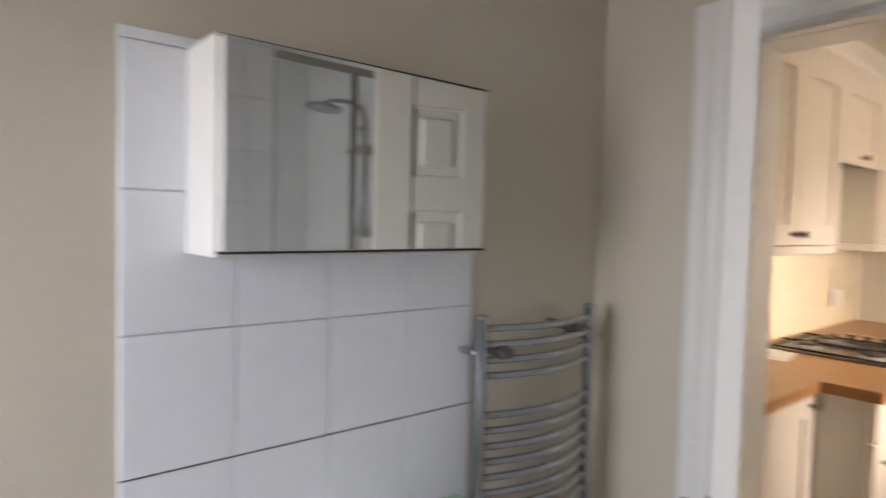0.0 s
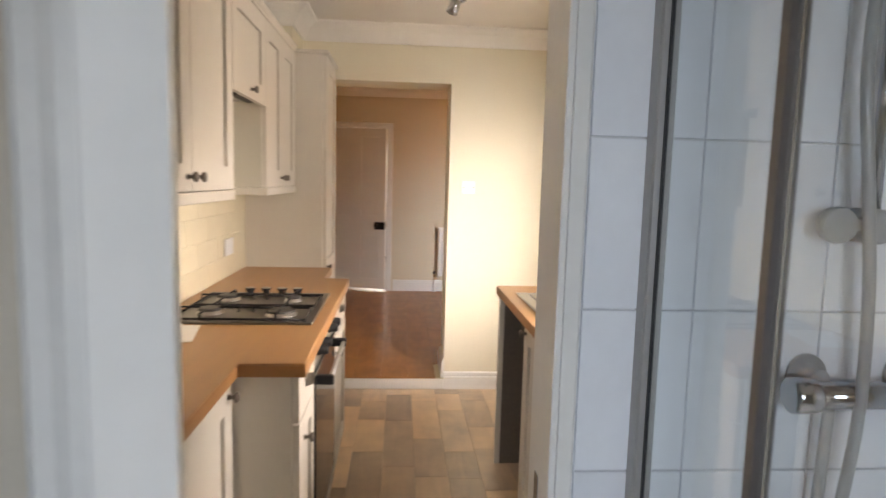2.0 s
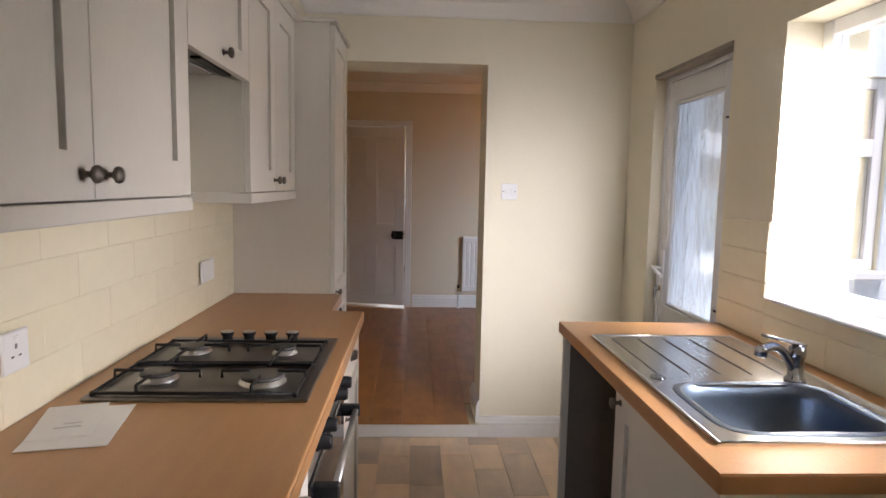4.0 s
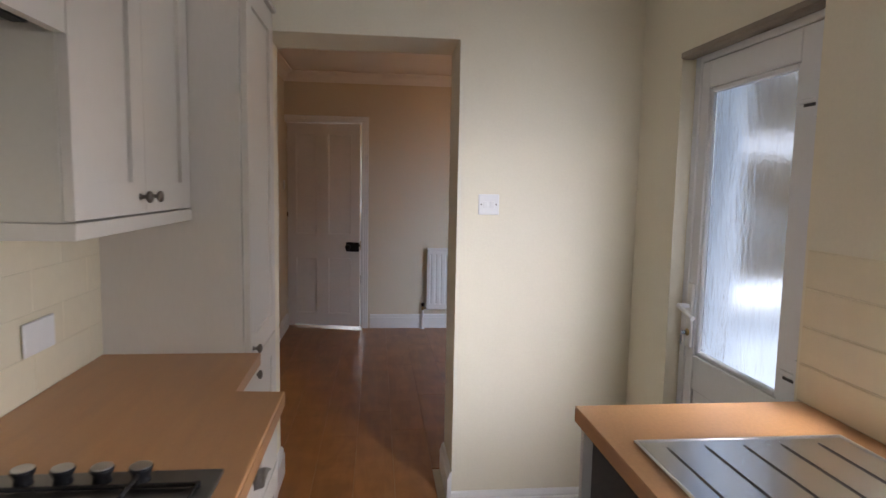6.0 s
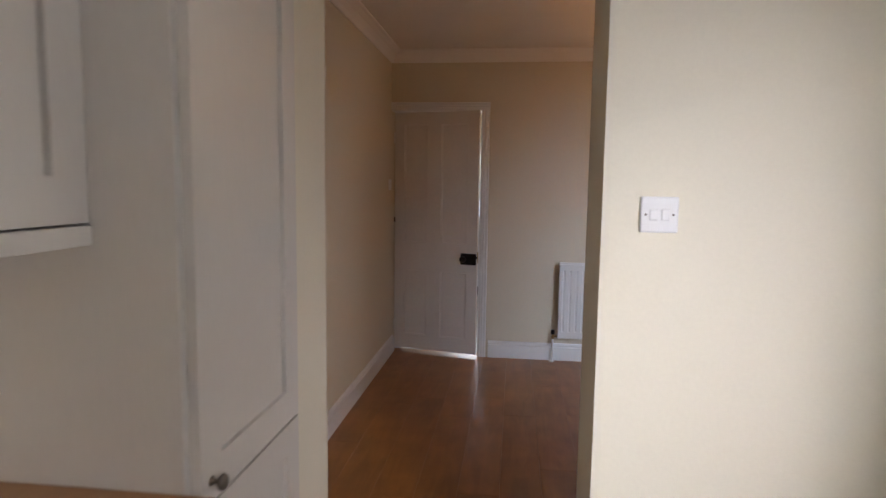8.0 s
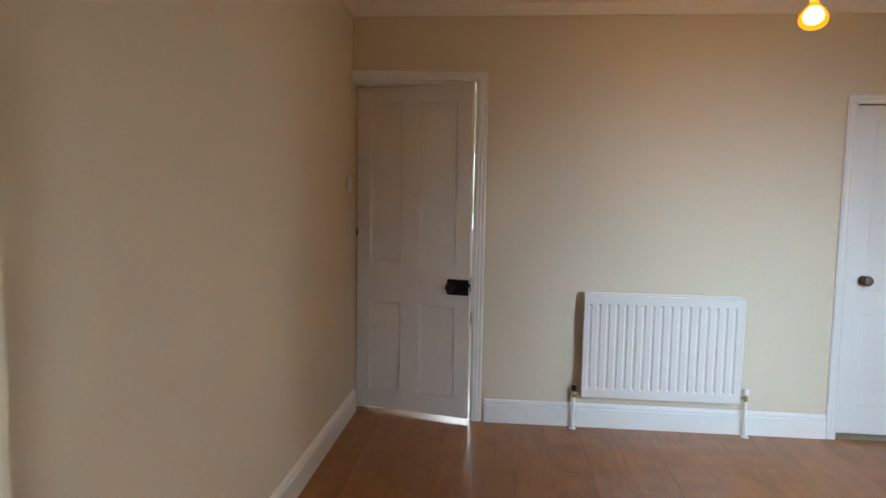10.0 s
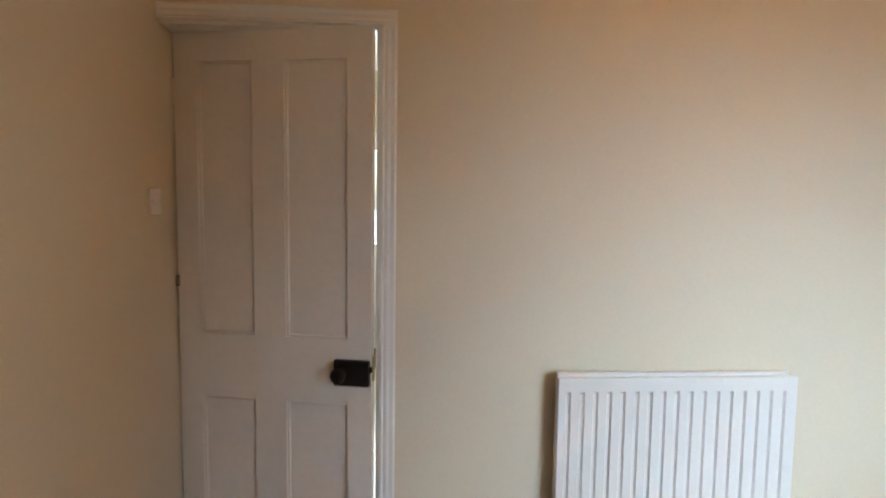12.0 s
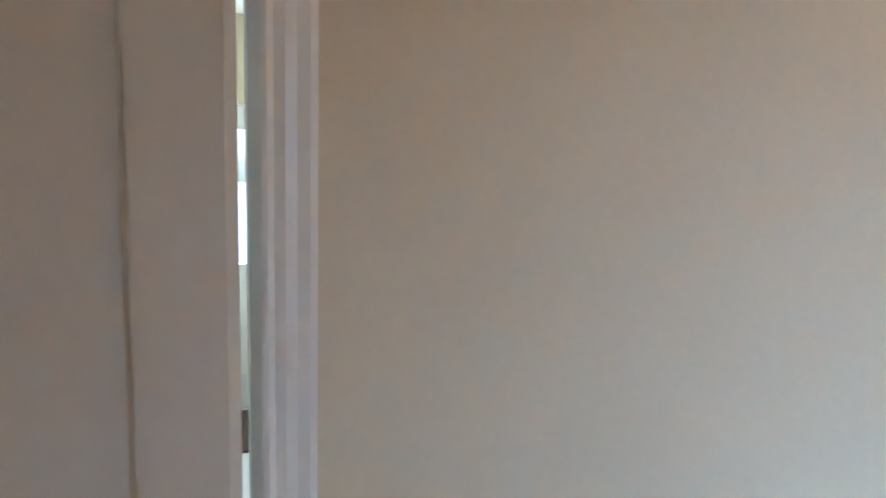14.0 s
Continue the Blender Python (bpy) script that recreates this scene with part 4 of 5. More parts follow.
part("window_sill", box(0.785, 0.92, 2.481, 3.571, 1.0855, 1.098, bev=0.004), WHITE_TILE, win, "white tiled sill")

# dining room window: an opening light below a fanlight
w2 = thing("window_3", (1.76, 5.06, 1.0), "white framed dining room window with a top light", "window", kind="structure")
wf = bmesh.new()
for a0, a1, z0, z1 in ((1.221, 1.281, 1.001, 2.099), (2.239, 2.299, 1.001, 2.099), (1.281, 2.239, 1.001, 1.061), (1.281, 2.239, 2.039, 2.099), (1.281, 2.239, 1.655, 1.755)):
    bx(wf, a0, a1, 5.03, 5.09, z0, z1, bev=0.004)
part("window_frame", wf, UPVC, w2)
for z0, z1 in ((1.062, 1.654), (1.756, 2.038)):
    pane = part("glass_pane", box(1.282, 2.238, 5.057, 5.063, z0, z1), GLASS, w2)
    pane.visible_shadow = False
part("window_sill", box(1.19, 2.33, 4.93, 4.983, 0.955, 0.998, bev=0.006), UPVC, w2, "white outer sill")

# glazed back door
bd = thing("door_3", (0.885, 4.28, 0), "closed white back door with rippled privacy glass", "door", kind="structure")
DX0, DX1 = 0.857, 0.905
leaf = bmesh.new()
for a0, a1, z0, z1 in ((3.955, 4.062, 0.02, 1.965), (4.548, 4.605, 0.02, 1.965), (4.062, 4.548, 1.868, 1.965), (4.062, 4.548, 0.74, 0.872), (4.062, 4.548, 0.02, 0.16)):
    bx(leaf, DX0, DX1, a0, a1, z0, z1, bev=0.003)
part("leaf", leaf, UPVC, bd)
bead = bmesh.new()
for a0, a1, z0, z1 in ((4.062, 4.080, 0.872, 1.868), (4.530, 4.548, 0.872, 1.868), (4.080, 4.530, 0.872, 0.890), (4.080, 4.530, 1.850, 1.868)):
    bx(bead, DX0 + 0.006, DX0 + 0.030, a0, a1, z0, z1, bev=0.004)
part("glazing_bead", bead, UPVC, bd)
pane = part("glass_pane", box(DX0 + 0.020, DX0 + 0.026, 4.081, 4.529, 0.891, 1.849), FROSTED, bd, "rippled privacy glass")
pane.visible_shadow = False
part("lower_panel", box(DX0 + 0.008, DX1 - 0.004, 4.063, 4.547, 0.161, 0.739, bev=0.002), UPVC, bd)
pm = bmesh.new()
for a0, a1, z0, z1 in ((4.095, 4.11, 0.20, 0.70), (4.50, 4.515, 0.20, 0.70), (4.11, 4.50, 0.20, 0.215), (4.11, 4.50, 0.685, 0.70)):
    bx(pm, DX0 + 0.002, DX0 + 0.010, a0, a1, z0, z1, bev=0.003)
part("panel_moulding", pm, UPVC, bd)
fr = bmesh.new()
for a0, a1, z0, z1 in ((3.906, 3.953, 0.0, 2.009), (4.607, 4.649, 0.0, 2.009), (3.953, 4.607, 1.967, 2.009)):
    bx(fr, DX0 - 0.004, 0.93, a0, a1, z0, z1, bev=0.004)
part("door_frame", fr, UPVC, bd)
bh = bmesh.new()
bx(bh, DX0 - 0.012, DX0, 4.556, 4.594, 0.895, 1.145, bev=0.004)
bhp = part("handle_plate", bh, WHITE_PLASTIC, bd)
part("door_handle", tube(bmesh.new(), curve_points([(DX0 - 0.010, 4.575, 1.055), (DX0 - 0.048, 4.577, 1.058), (DX0 - 0.055, 4.56, 1.056), (DX0 - 0.052, 4.47, 1.028)]), 0.009, 12), WHITE_PLASTIC, bhp, "white lever handle")
part("lock_cylinder", lathe(bmesh.new(), (DX0 - 0.010, 4.575, 0.955), (-1, 0, 0), [(0.014, 0), (0.014, 0.006), (0.006, 0.010)], 16), BRASS, bhp, "brass lock cylinder")
key = bmesh.new()
bx(key, DX0 - 0.036, DX0 - 0.020, 4.5735, 4.5765, 0.948, 0.962, bev=0.001)
bx(key, DX0 - 0.040, DX0 - 0.034, 4.571, 4.579, 0.905, 0.945, bev=0.002)
part("key", key, CHROME, bhp, "hanging keys")
for z in (1.753, 0.970):
    hg = bmesh.new()
    bx(hg, DX0 - 0.012, DX0, 3.935, 3.978, z - 0.05, z + 0.05, bev=0.003)
    bx(hg, DX0 - 0.012, DX0, 3.978, 4.045, z - 0.010, z + 0.004, bev=0.003)
    hp = part("hinge", hg, UPVC, bd, "white flag hinge")
    # Dark strip on the white hinge draws the shade of its gap.
    part("hinge_gap_shade", box(DX0 - 0.0135, DX0 - 0.0118, 3.972, 4.018, z - 0.020, z - 0.011), DARK_GAP, hp)
head = extrude_profile(bmesh.new(), [(0, 0), (0.062, 0), (0.062, -0.012), (0.050, -0.022), (0.012, -0.024), (0, -0.018)], (KR - 0.006, 3.907, 2.0085), (KR - 0.006, 4.6485, 2.0085), (1, 0, 0), (0, 0, 1))
structure("trim_door_head_strip", head, TAUPE, "taupe draught strip under the head of the back door opening", "trim")

# ceiling spot bar
spots = thing("ceiling_spotlight", (-0.05, 4.05, KC - 0.03), "white ceiling bar with adjustable metal spotlights", "ceiling light")
part("bar", box(-0.08, -0.02, 3.75, 4.35, KC - 0.022, KC, bev=0.006), STEEL, spots)
for i, (dx, dy) in enumerate(((-0.5, -0.5), (0.4, -0.3), (-0.3, 0.6))):
    y = 3.82 + 0.23 * i
    way = Vector((dx, dy, -0.75)).normalized()
    o = Vector((-0.05, y, KC - 0.045))
    head = part("spot_head", lathe(bmesh.new(), o - way * 0.03, way, [(0.012, 0), (0.026, 0.012), (0.031, 0.05), (0.034, 0.075), (0.030, 0.075), (0.027, 0.06)], 20), CHROME, spots)
    part("stem", rod(bmesh.new(), (-0.05, y, KC - 0.02), o, 0.006, 8), CHROME, spots)
    part("bulb", lathe(bmesh.new(), o + way * 0.028, way, [(0.026, 0), (0.026, 0.004), (0.012, 0.010)], 18), SPOT_GLASS, head, "opal glass bulb")


# ---- dining room things ----
def panel_door(width, z0, z1, thick, panels, name, label, base, turn, paint, fielded=False):
    """A door in its own plane: x from the hinge, y the thickness, front face at y = 0."""
    ob = thing(name, base, label, "door", kind="structure")
    ob.rotation_euler = (0, 0, radians(turn))
    bm = bmesh.new()
    cols = sorted({0.0, width, *[p for a in panels for p in a[:2]]})
    rows_ = sorted({z0, z1, *[p for a in panels for p in a[2:]]})
    for x0, x1 in zip(cols, cols[1:]):
        low = z0
        for p in sorted((a for a in panels if a[0] <= x0 and a[1] >= x1), key=lambda a: a[2]):
            bx(bm, x0, x1, 0, thick, low, p[2])
            low = p[3]
        bx(bm, x0, x1, 0, thick, low, z1)
    bmesh.ops.remove_doubles(bm, verts=bm.verts, dist=0.0003)
    leaf_ = link_mesh("leaf", bm, paint)
    leaf_.parent = ob
    for x0, x1, a, b in panels:
        pb = bmesh.new()
        bx(pb, x0 - 0.004, x1 + 0.004, 0.014, thick - 0.014, a - 0.004, b + 0.004)
        for p0, p1, q0, q1 in ((x0, x0 + 0.010, a, b), (x1 - 0.010, x1, a, b), (x0 + 0.010, x1 - 0.010, a, a + 0.010), (x0 + 0.010, x1 - 0.010, b - 0.010, b)):
            bx(pb, p0, p1, 0.006, thick - 0.006, q0, q1, bev=0.003)
        if fielded:
            bx(pb, x0 + 0.032, x1 - 0.032, 0.003, thick - 0.003, a + 0.032, b - 0.032, bev=0.009)
        pn = link_mesh("panel", pb, paint)
        pn.parent = ob
    return ob


def on_door(name, bm, mat, door, label=""):
    ob = link_mesh(name, bm, mat)
    ob.parent = door
    return tagged(ob, label) if label else ob


DOOR_TURN = -math.degrees(math.atan2(8.462 - 8.300, 0.69))
hall_door = panel_door(0.720, 0.110, 2.062, 0.036, [(0.085, 0.293, 1.003, 1.962), (0.408, 0.635, 1.003, 1.962), (0.085, 0.293, 0.225, 0.772), (0.408, 0.635, 0.225, 0.772)],
                       "door_1", "old white four-panel door standing slightly ajar", (-1.2075, 8.468, 0), DOOR_TURN, DOOR_PAINT)
lock = on_door("rim_lock", bx(bmesh.new(), 0.590, 0.717, -0.022, 0, 0.845, 0.935, bev=0.003), LOCK_IRON, hall_door, "black japanned iron rim lock")
on_door("door_knob", lathe(bmesh.new(), (0.620, -0.022, 0.892), (0, -1, 0), [(0.018, 0), (0.018, 0.004), (0.009, 0.008), (0.009, 0.022), (0.022, 0.030), (0.027, 0.042), (0.022, 0.056), (0.010, 0.061)], 22), LOCK_IRON, hall_door, "black round knob")
on_door("latch", bx(bmesh.new(), 0.715, 0.727, -0.018, -0.006, 0.895, 0.915, bev=0.002), LOCK_IRON, hall_door)
for z in (1.86, 0.30):
    on_door("hinge", rod(bmesh.new(), (-0.004, -0.006, z - 0.045), (-0.004, -0.006, z + 0.045), 0.007, 10), DOOR_PAINT, hall_door, "painted butt hinge")
on_door("hinge", rod(bmesh.new(), (0.002, -0.005, 1.17), (0.002, -0.005, 1.21), 0.006, 10), PEWTER, hall_door, "dark hinge stub")
on_door("keep", bx(bmesh.new(), 0.722, 0.725, 0.004, 0.030, 0.86, 0.95, bev=0.001), BRASS, hall_door, "brass lock edge plate")

cup_door = panel_door(0.780, 0.113, 1.951, 0.036, [(0.11, 0.35, 0.93, 1.86), (0.43, 0.67, 0.93, 1.86), (0.11, 0.35, 0.28, 0.80), (0.43, 0.67, 0.28, 0.80)],
                      "door_2", "closed white panelled door with a metal knob", (1.584, 8.372, 0), 0, GLOSS)
on_door("door_knob", lathe(bmesh.new(), (0.097, 0, 0.992), (0, -1, 0), [(0.026, 0), (0.026, 0.004), (0.011, 0.008), (0.011, 0.026), (0.024, 0.036), (0.029, 0.050), (0.024, 0.062), (0.012, 0.066)], 24), PEWTER, cup_door, "dull metal round knob")

rad = thing("radiator", (0.59, 8.30, DZ), "white ribbed panel radiator on the magnolia wall", "radiator")
RX0, RX1, RZ0, RZ1, RY = 0.148, 1.030, 0.281, 0.874, 8.275
rp = bmesh.new()
flutes = 17
step = (RX1 - RX0 - 0.04) / flutes
xs = [(RX0, 0.004), (RX0 + 0.004, 0.0)]
for i in range(flutes):
    x0 = RX0 + 0.02 + step * i
    xs += [(x0 + step * f, d) for f, d in ((0.0, 0.0), (0.14, 0.0), (0.24, 0.009), (0.42, 0.010), (0.54, 0.0), (0.8, 0.0))]
xs += [(RX1 - 0.004, 0.0), (RX1, 0.004)]
zs = [(RZ0, 0), (RZ0 + 0.004, 0), (RZ0 + 0.050, 0), (RZ0 + 0.062, 1), (RZ1 - 0.060, 1), (RZ1 - 0.048, 0), (RZ1 - 0.004, 0), (RZ1, 0)]
sheet = []
for k, (z, on) in enumerate(zs):
    lip = 0.004 if k in (0, len(zs) - 1) else 0.0
    sheet.append([rp.verts.new((x, RY + max(lip, d if (on or i in (0, len(xs) - 1)) else 0.0), z)) for i, (x, d) in enumerate(xs)])
for a, b in zip(sheet, sheet[1:]):
    for i in range(len(xs) - 1):
        rp.faces.new((a[i], a[i + 1], b[i + 1], b[i]))
rim_ = [e for e in rp.edges if e.is_boundary]
back_ = bmesh.ops.extrude_edge_only(rp, edges=rim_)
bmesh.ops.translate(rp, vec=(0, 0.018, 0), verts=[v for v in back_["geom"] if isinstance(v, bmesh.types.BMVert)])
part("front_panel", rp, RADIATOR, rad)
part("back_panel", box(RX0 + 0.004, RX1 - 0.004, RY + 0.050, RY + 0.062, RZ0 + 0.004, RZ1 + 0.008, bev=0.004), RADIATOR, rad)
part("top_rail", box(RX0, RX1 - 0.04, RY + 0.022, RY + 0.046, RZ1 - 0.004, RZ1 + 0.012, bev=0.005, seg=2), RADIATOR, rad)
fins = bmesh.new()
for i in range(30):
    fx = RX0 + 0.03 + i * 0.028
    bx(fins, fx, fx + 0.002, RY + 0.018, RY + 0.050, RZ0 + 0.03, RZ1 - 0.02)
part("convector_fins", fins, RADIATOR, rad)
for x in (RX0 + 0.12, RX1 - 0.12):
    part("wall_bracket", box(x - 0.015, x + 0.015, RY + 0.062, DF - 0.001, RZ0 + 0.1, RZ1 - 0.1), STEEL, rad)
for s, x, zt in ((-1, RX0 - 0.035, 0.325), (1, RX1 + 0.040, 0.345)):
    v = part("valve", lathe(bmesh.new(), (x, RY + 0.035, zt - 0.055), (0, 0, 1), [(0.009, 0), (0.012, 0.004), (0.012, 0.022), (0.009, 0.026), (0.010, 0.034), (0.014, 0.036)], 16), BRASS, rad, "brass radiator valve")
    rod(bm := bmesh.new(), (x, RY + 0.035, zt - 0.035), (x - s * 0.042, RY + 0.035, zt - 0.035), 0.008)
    part("union", bm, BRASS, v)
    part("valve_cap", lathe(bmesh.new(), (x, RY + 0.035, zt - 0.018), (0, 0, 1), [(0.013, 0), (0.015, 0.004), (0.015, 0.03), (0.012, 0.034)], 18), WHITE_PLASTIC if s > 0 else LOCK_IRON, v)
    part("pipe", tube(bmesh.new(), curve_points([(x, RY + 0.035, zt - 0.05), (x, RY + 0.035, 0.20), (x + 0.004 * s, RY + 0.030, DZ + 0.004)]), 0.0078, 12), GLOSS, rad, "white painted pipe")
    part("pipe_collar", lathe(bmesh.new(), (x + 0.004 * s, RY + 0.030, DZ + 0.0005), (0, 0, 1), [(0.022, 0), (0.021, 0.005), (0.010, 0.008)], 18), WHITE_PLASTIC, rad)

pend = thing("pendant_light", (0.778, 7.20, DC - 0.02), "pendant with a lit amber bulb on a cord", "ceiling light")
part("ceiling_rose", lathe(bmesh.new(), (0.778, 7.20, DC), (0, 0, -1), [(0.05, 0), (0.048, 0.012), (0.02, 0.026), (0.008, 0.03)], 24), WHITE_PLASTIC, pend)
part("cord", rod(bmesh.new(), (0.778, 7.20, DC - 0.03), (0.778, 7.20, 2.19), 0.003, 8), WHITE_PLASTIC, pend)
part("lampholder", lathe(bmesh.new(), (0.778, 7.20, 2.195), (0, 0, -1), [(0.010, 0), (0.018, 0.008), (0.019, 0.045), (0.016, 0.05)], 18), BRASS, pend)
gb = part("bulb", lathe(bmesh.new(), (0.778, 7.20, 2.146), (0, 0, -1), [(0.013, 0), (0.016, 0.012), (0.034, 0.030), (0.047, 0.050), (0.050, 0.066), (0.045, 0.084), (0.030, 0.098), (0.012, 0.104), (0.002, 0.105)], 28), BULB, pend, "glowing amber globe bulb")
part("filament", rod(bmesh.new(), (0.778, 7.20, 2.115), (0.778, 7.20, 2.068), 0.010, 10), FILAMENT, gb, "white-hot filament")
gb.visible_shadow = False

# front door at the end of the hall
fd = thing("door_5", (-0.70, 11.86, DZ), "white front door with a bright glazed panel", "door", kind="structure")
fl = bmesh.new()
for a0, a1, z0, z1 in ((-1.075, -0.99, DZ, 2.055), (-0.41, -0.325, DZ, 2.055), (-0.99, -0.41, 1.905, 2.055), (-0.99, -0.41, 0.32, 1.055)):
    bx(fl, a0, a1, 11.83, 11.87, z0, z1, bev=0.004)
part("leaf", fl, UPVC, fd)
part("lower_rail", box(-0.99, -0.41, 11.832, 11.868, DZ, 0.32, bev=0.003), UPVC, fd)
single("doormat", box(-1.0, -0.40, 11.15, 11.75, DZ, DZ + 0.016, bev=0.004), BRICK_DARK, "dark brown doormat inside the front door", "doormat")

# ---- bathroom things ----
cab = thing("mirror_cabinet", (-1.07, 0.77, 1.41), "white bathroom wall cabinet with mirrored doors", "bathroom cabinet")
part("body", box(BL + 0.010, -1.008, 0.470, 1.058, 1.398, 1.768, bev=0.002), GLOSS, cab)
for a, b in ((0.471, 0.853), (0.857, 1.057)):
    mb = box(-0.998, -0.981, a, b, 1.411, 1.757, bev=0.0012)
    bmesh.ops.rotate(mb, cent=(-0.99, 0.765, 0), matrix=Matrix.Rotation(radians(1.4), 3, "Z"), verts=mb.verts)
    md = part("mirror_door", mb, GLOSS, cab, "mirrored door")
    mf = box(-0.9808, -0.9796, a + 0.001, b - 0.001, 1.412, 1.756)
    bmesh.ops.rotate(mf, cent=(-0.99, 0.765, 0), matrix=Matrix.Rotation(radians(1.4), 3, "Z"), verts=mf.verts)
    part("mirror_face", mf, MIRROR, md, "mirror glass")
part("dark_edge", box(-0.999, -0.982, 0.470, 1.058, 1.406, 1.4105), DARK_GAP, cab)
# Dark filler stands in for the shade between the two mirror doors.
part("dark_edge", box(-1.0075, -0.9845, 0.8525, 0.8575, 1.411, 1.757), DARK_GAP, cab)
part("dark_edge", box(-0.999, -0.982, 0.470, 1.058, 1.7575, 1.760), DARK_GAP, cab)

rail = thing("towel_rail", (-1.08, 1.36, 0.35), "curved chrome ladder towel rail beside the tiles", "towel rail")
TX, TY0, TY1 = -1.085, 1.157, 1.592
for y in (TY0, TY1):
    part("post", lathe(bmesh.new(), (TX, y, 0.36), (0, 0, 1), [(0.013, 0), (0.016, 0.004), (0.016, 0.865), (0.017, 0.868), (0.017, 0.876), (0.012, 0.880)], 18), CHROME, rail)
    for z in (0.45, 1.14):
        part("wall_bracket", rod(bmesh.new(), (BL, y, z), (TX, y, z), 0.009, 10), CHROME, rail)
for z in (1.205, 1.165, 1.125, 1.085, 0.985, 0.945, 0.905, 0.865, 0.825, 0.785, 0.745, 0.705, 0.60, 0.56, 0.52, 0.48, 0.44):
    pts = [(TX + 0.050 * math.sin(math.pi * i / 10), TY0 + (TY1 - TY0) * i / 10, z) for i in range(11)]
    part("bar", tube(bmesh.new(), pts, 0.0098, 10), CHROME, rail)

for y, z in ((TY0 + 0.062, 1.140), (TY1 - 0.085, 1.180)):
    wb = rod(bmesh.new(), (BL, y, z), (TX + 0.018, y, z), 0.013, 14)
    bx(wb, TX + 0.012, TX + 0.040, y - 0.020, y + 0.020, z - 0.012, z + 0.012, bev=0.004)
    part("bar_clamp", wb, DARK_SATIN, rail, "dark metal wall clamp")

single("folded_cloth", bx(bmesh.new(), -1.10, -0.98, 0.90, 1.10, 0.777, 0.806, bev=0.013, seg=3), TOWEL, "pale green folded cloth on the basin edge", "cloth")
basin = thing("wash_basin", (-0.96, 0.80, 0.60), "white ceramic wash basin under the tiles", "basin")
bs = bmesh.new()
bx(bs, BL + 0.012, -0.76, 0.56, 1.12, 0.65, 0.776, bev=0.03, seg=3)
part("bowl", bs, GLOSS, basin)
part("pedestal", lathe(bmesh.new(), (-0.98, 0.82, 0.0), (0, 0, 1), [(0.11, 0), (0.10, 0.03), (0.075, 0.3), (0.09, 0.65)], 24), GLOSS, basin)

# bathroom door, swung in
H0, E0 = Vector((-0.737, 1.694, 0)), Vector((-0.480, 1.130, 0))
sw = E0 - H0
bath_door = panel_door(sw.length, 0.010, 1.930, 0.040, [(0.085, 0.260, 1.595, 1.81), (0.345, 0.515, 1.595, 1.81), (0.085, 0.260, 0.98, 1.50), (0.345, 0.515, 0.98, 1.50), (0.085, 0.260, 0.25, 0.82), (0.345, 0.515, 0.25, 0.82)],
                       "door_4", "white six-panel bathroom door swung open", H0, math.degrees(math.atan2(sw.y, sw.x)), GLOSS, fielded=True)
L = sw.length
for s in (-1, 1):
    f = 0.0 if s < 0 else 0.040
    hp = on_door("handle_rose", bx(bmesh.new(), L - 0.072, L - 0.034, min(f, f + s * 0.008), max(f, f + s * 0.008), 0.84, 0.985, bev=0.003), CHROME, bath_door, "chrome handle plate")
    on_door("door_handle", tube(bmesh.new(), curve_points([(L - 0.053, f + s * 0.006, 0.935), (L - 0.053, f + s * 0.045, 0.935), (L - 0.07, f + s * 0.052, 0.935), (L - 0.155, f + s * 0.050, 0.930)]), 0.0085, 12), CHROME, bath_door, "chrome lever handle")
on_door("latch_plate", bx(bmesh.new(), L - 0.0005, L + 0.0012, 0.010, 0.030, 0.86, 0.99), CHROME, bath_door, "steel latch plate")
on_door("latch", bx(bmesh.new(), L + 0.001, L + 0.010, 0.014, 0.026, 0.925, 0.945, bev=0.002), BRASS, bath_door)
single("strike_plate", box(-0.0895, -0.088, 1.79, 1.815, 0.90, 0.97, bev=0.0005), CHROME, "steel strike plate on the door lining", "strike plate")

# shower
shower = thing("shower_screen", (0.05, 1.2, 0), "framed clear glass shower screen beside the doorway", "shower screen")
part("wall_profile", box(0.034, 0.066, 1.690, 1.7275, 0.10, 2.02, bev=0.003), SATIN, shower, "satin metal wall profile")
part("seal", box(0.046, 0.054, 1.684, 1.690, 0.10, 2.02), DARK_GAP, shower)
part("post", box(0.038, 0.062, 1.398, 1.422, 0.10, 2.02, bev=0.005), DARK_SATIN, shower, "satin metal post")
for a, b in ((1.4225, 1.684), (1.082, 1.3975)):
    g = part("glass_pane", box(0.047, 0.053, a, b, 0.11, 2.01), GLASS, shower)
    g.visible_shadow = False
part("glass_edge", box(0.0468, 0.0532, 1.078, 1.082, 0.11, 2.01), GLASS_EDGE, shower, "green polished glass edge")
part("top_rail", box(0.036, 0.064, 1.08, 1.72, 2.02, 2.045, bev=0.004), SATIN, shower)
tray = single("shower_tray", box(0.02, BR - 0.001, 0.35, BF - 0.025, -0.001, 0.10, bev=0.01), GLOSS, "low white shower tray", "shower tray")

SY = 1.672
mix = thing("shower_mixer", (0.42, SY, 1.16), "grey and chrome shower mixer with riser and hose", "shower")
bm = rod(bmesh.new(), (0.275, SY, 1.155), (0.52, SY, 1.155), 0.021, 20)
part("mixer_bar", bm, CHROME, mix)
for x, s in ((0.300, -1), (0.515, 1)):
    part("control_knob", lathe(bmesh.new(), (x, SY, 1.155), (s, 0, 0), [(0.026, 0), (0.027, 0.004), (0.027, 0.036), (0.022, 0.040)], 22), CHROME, mix)
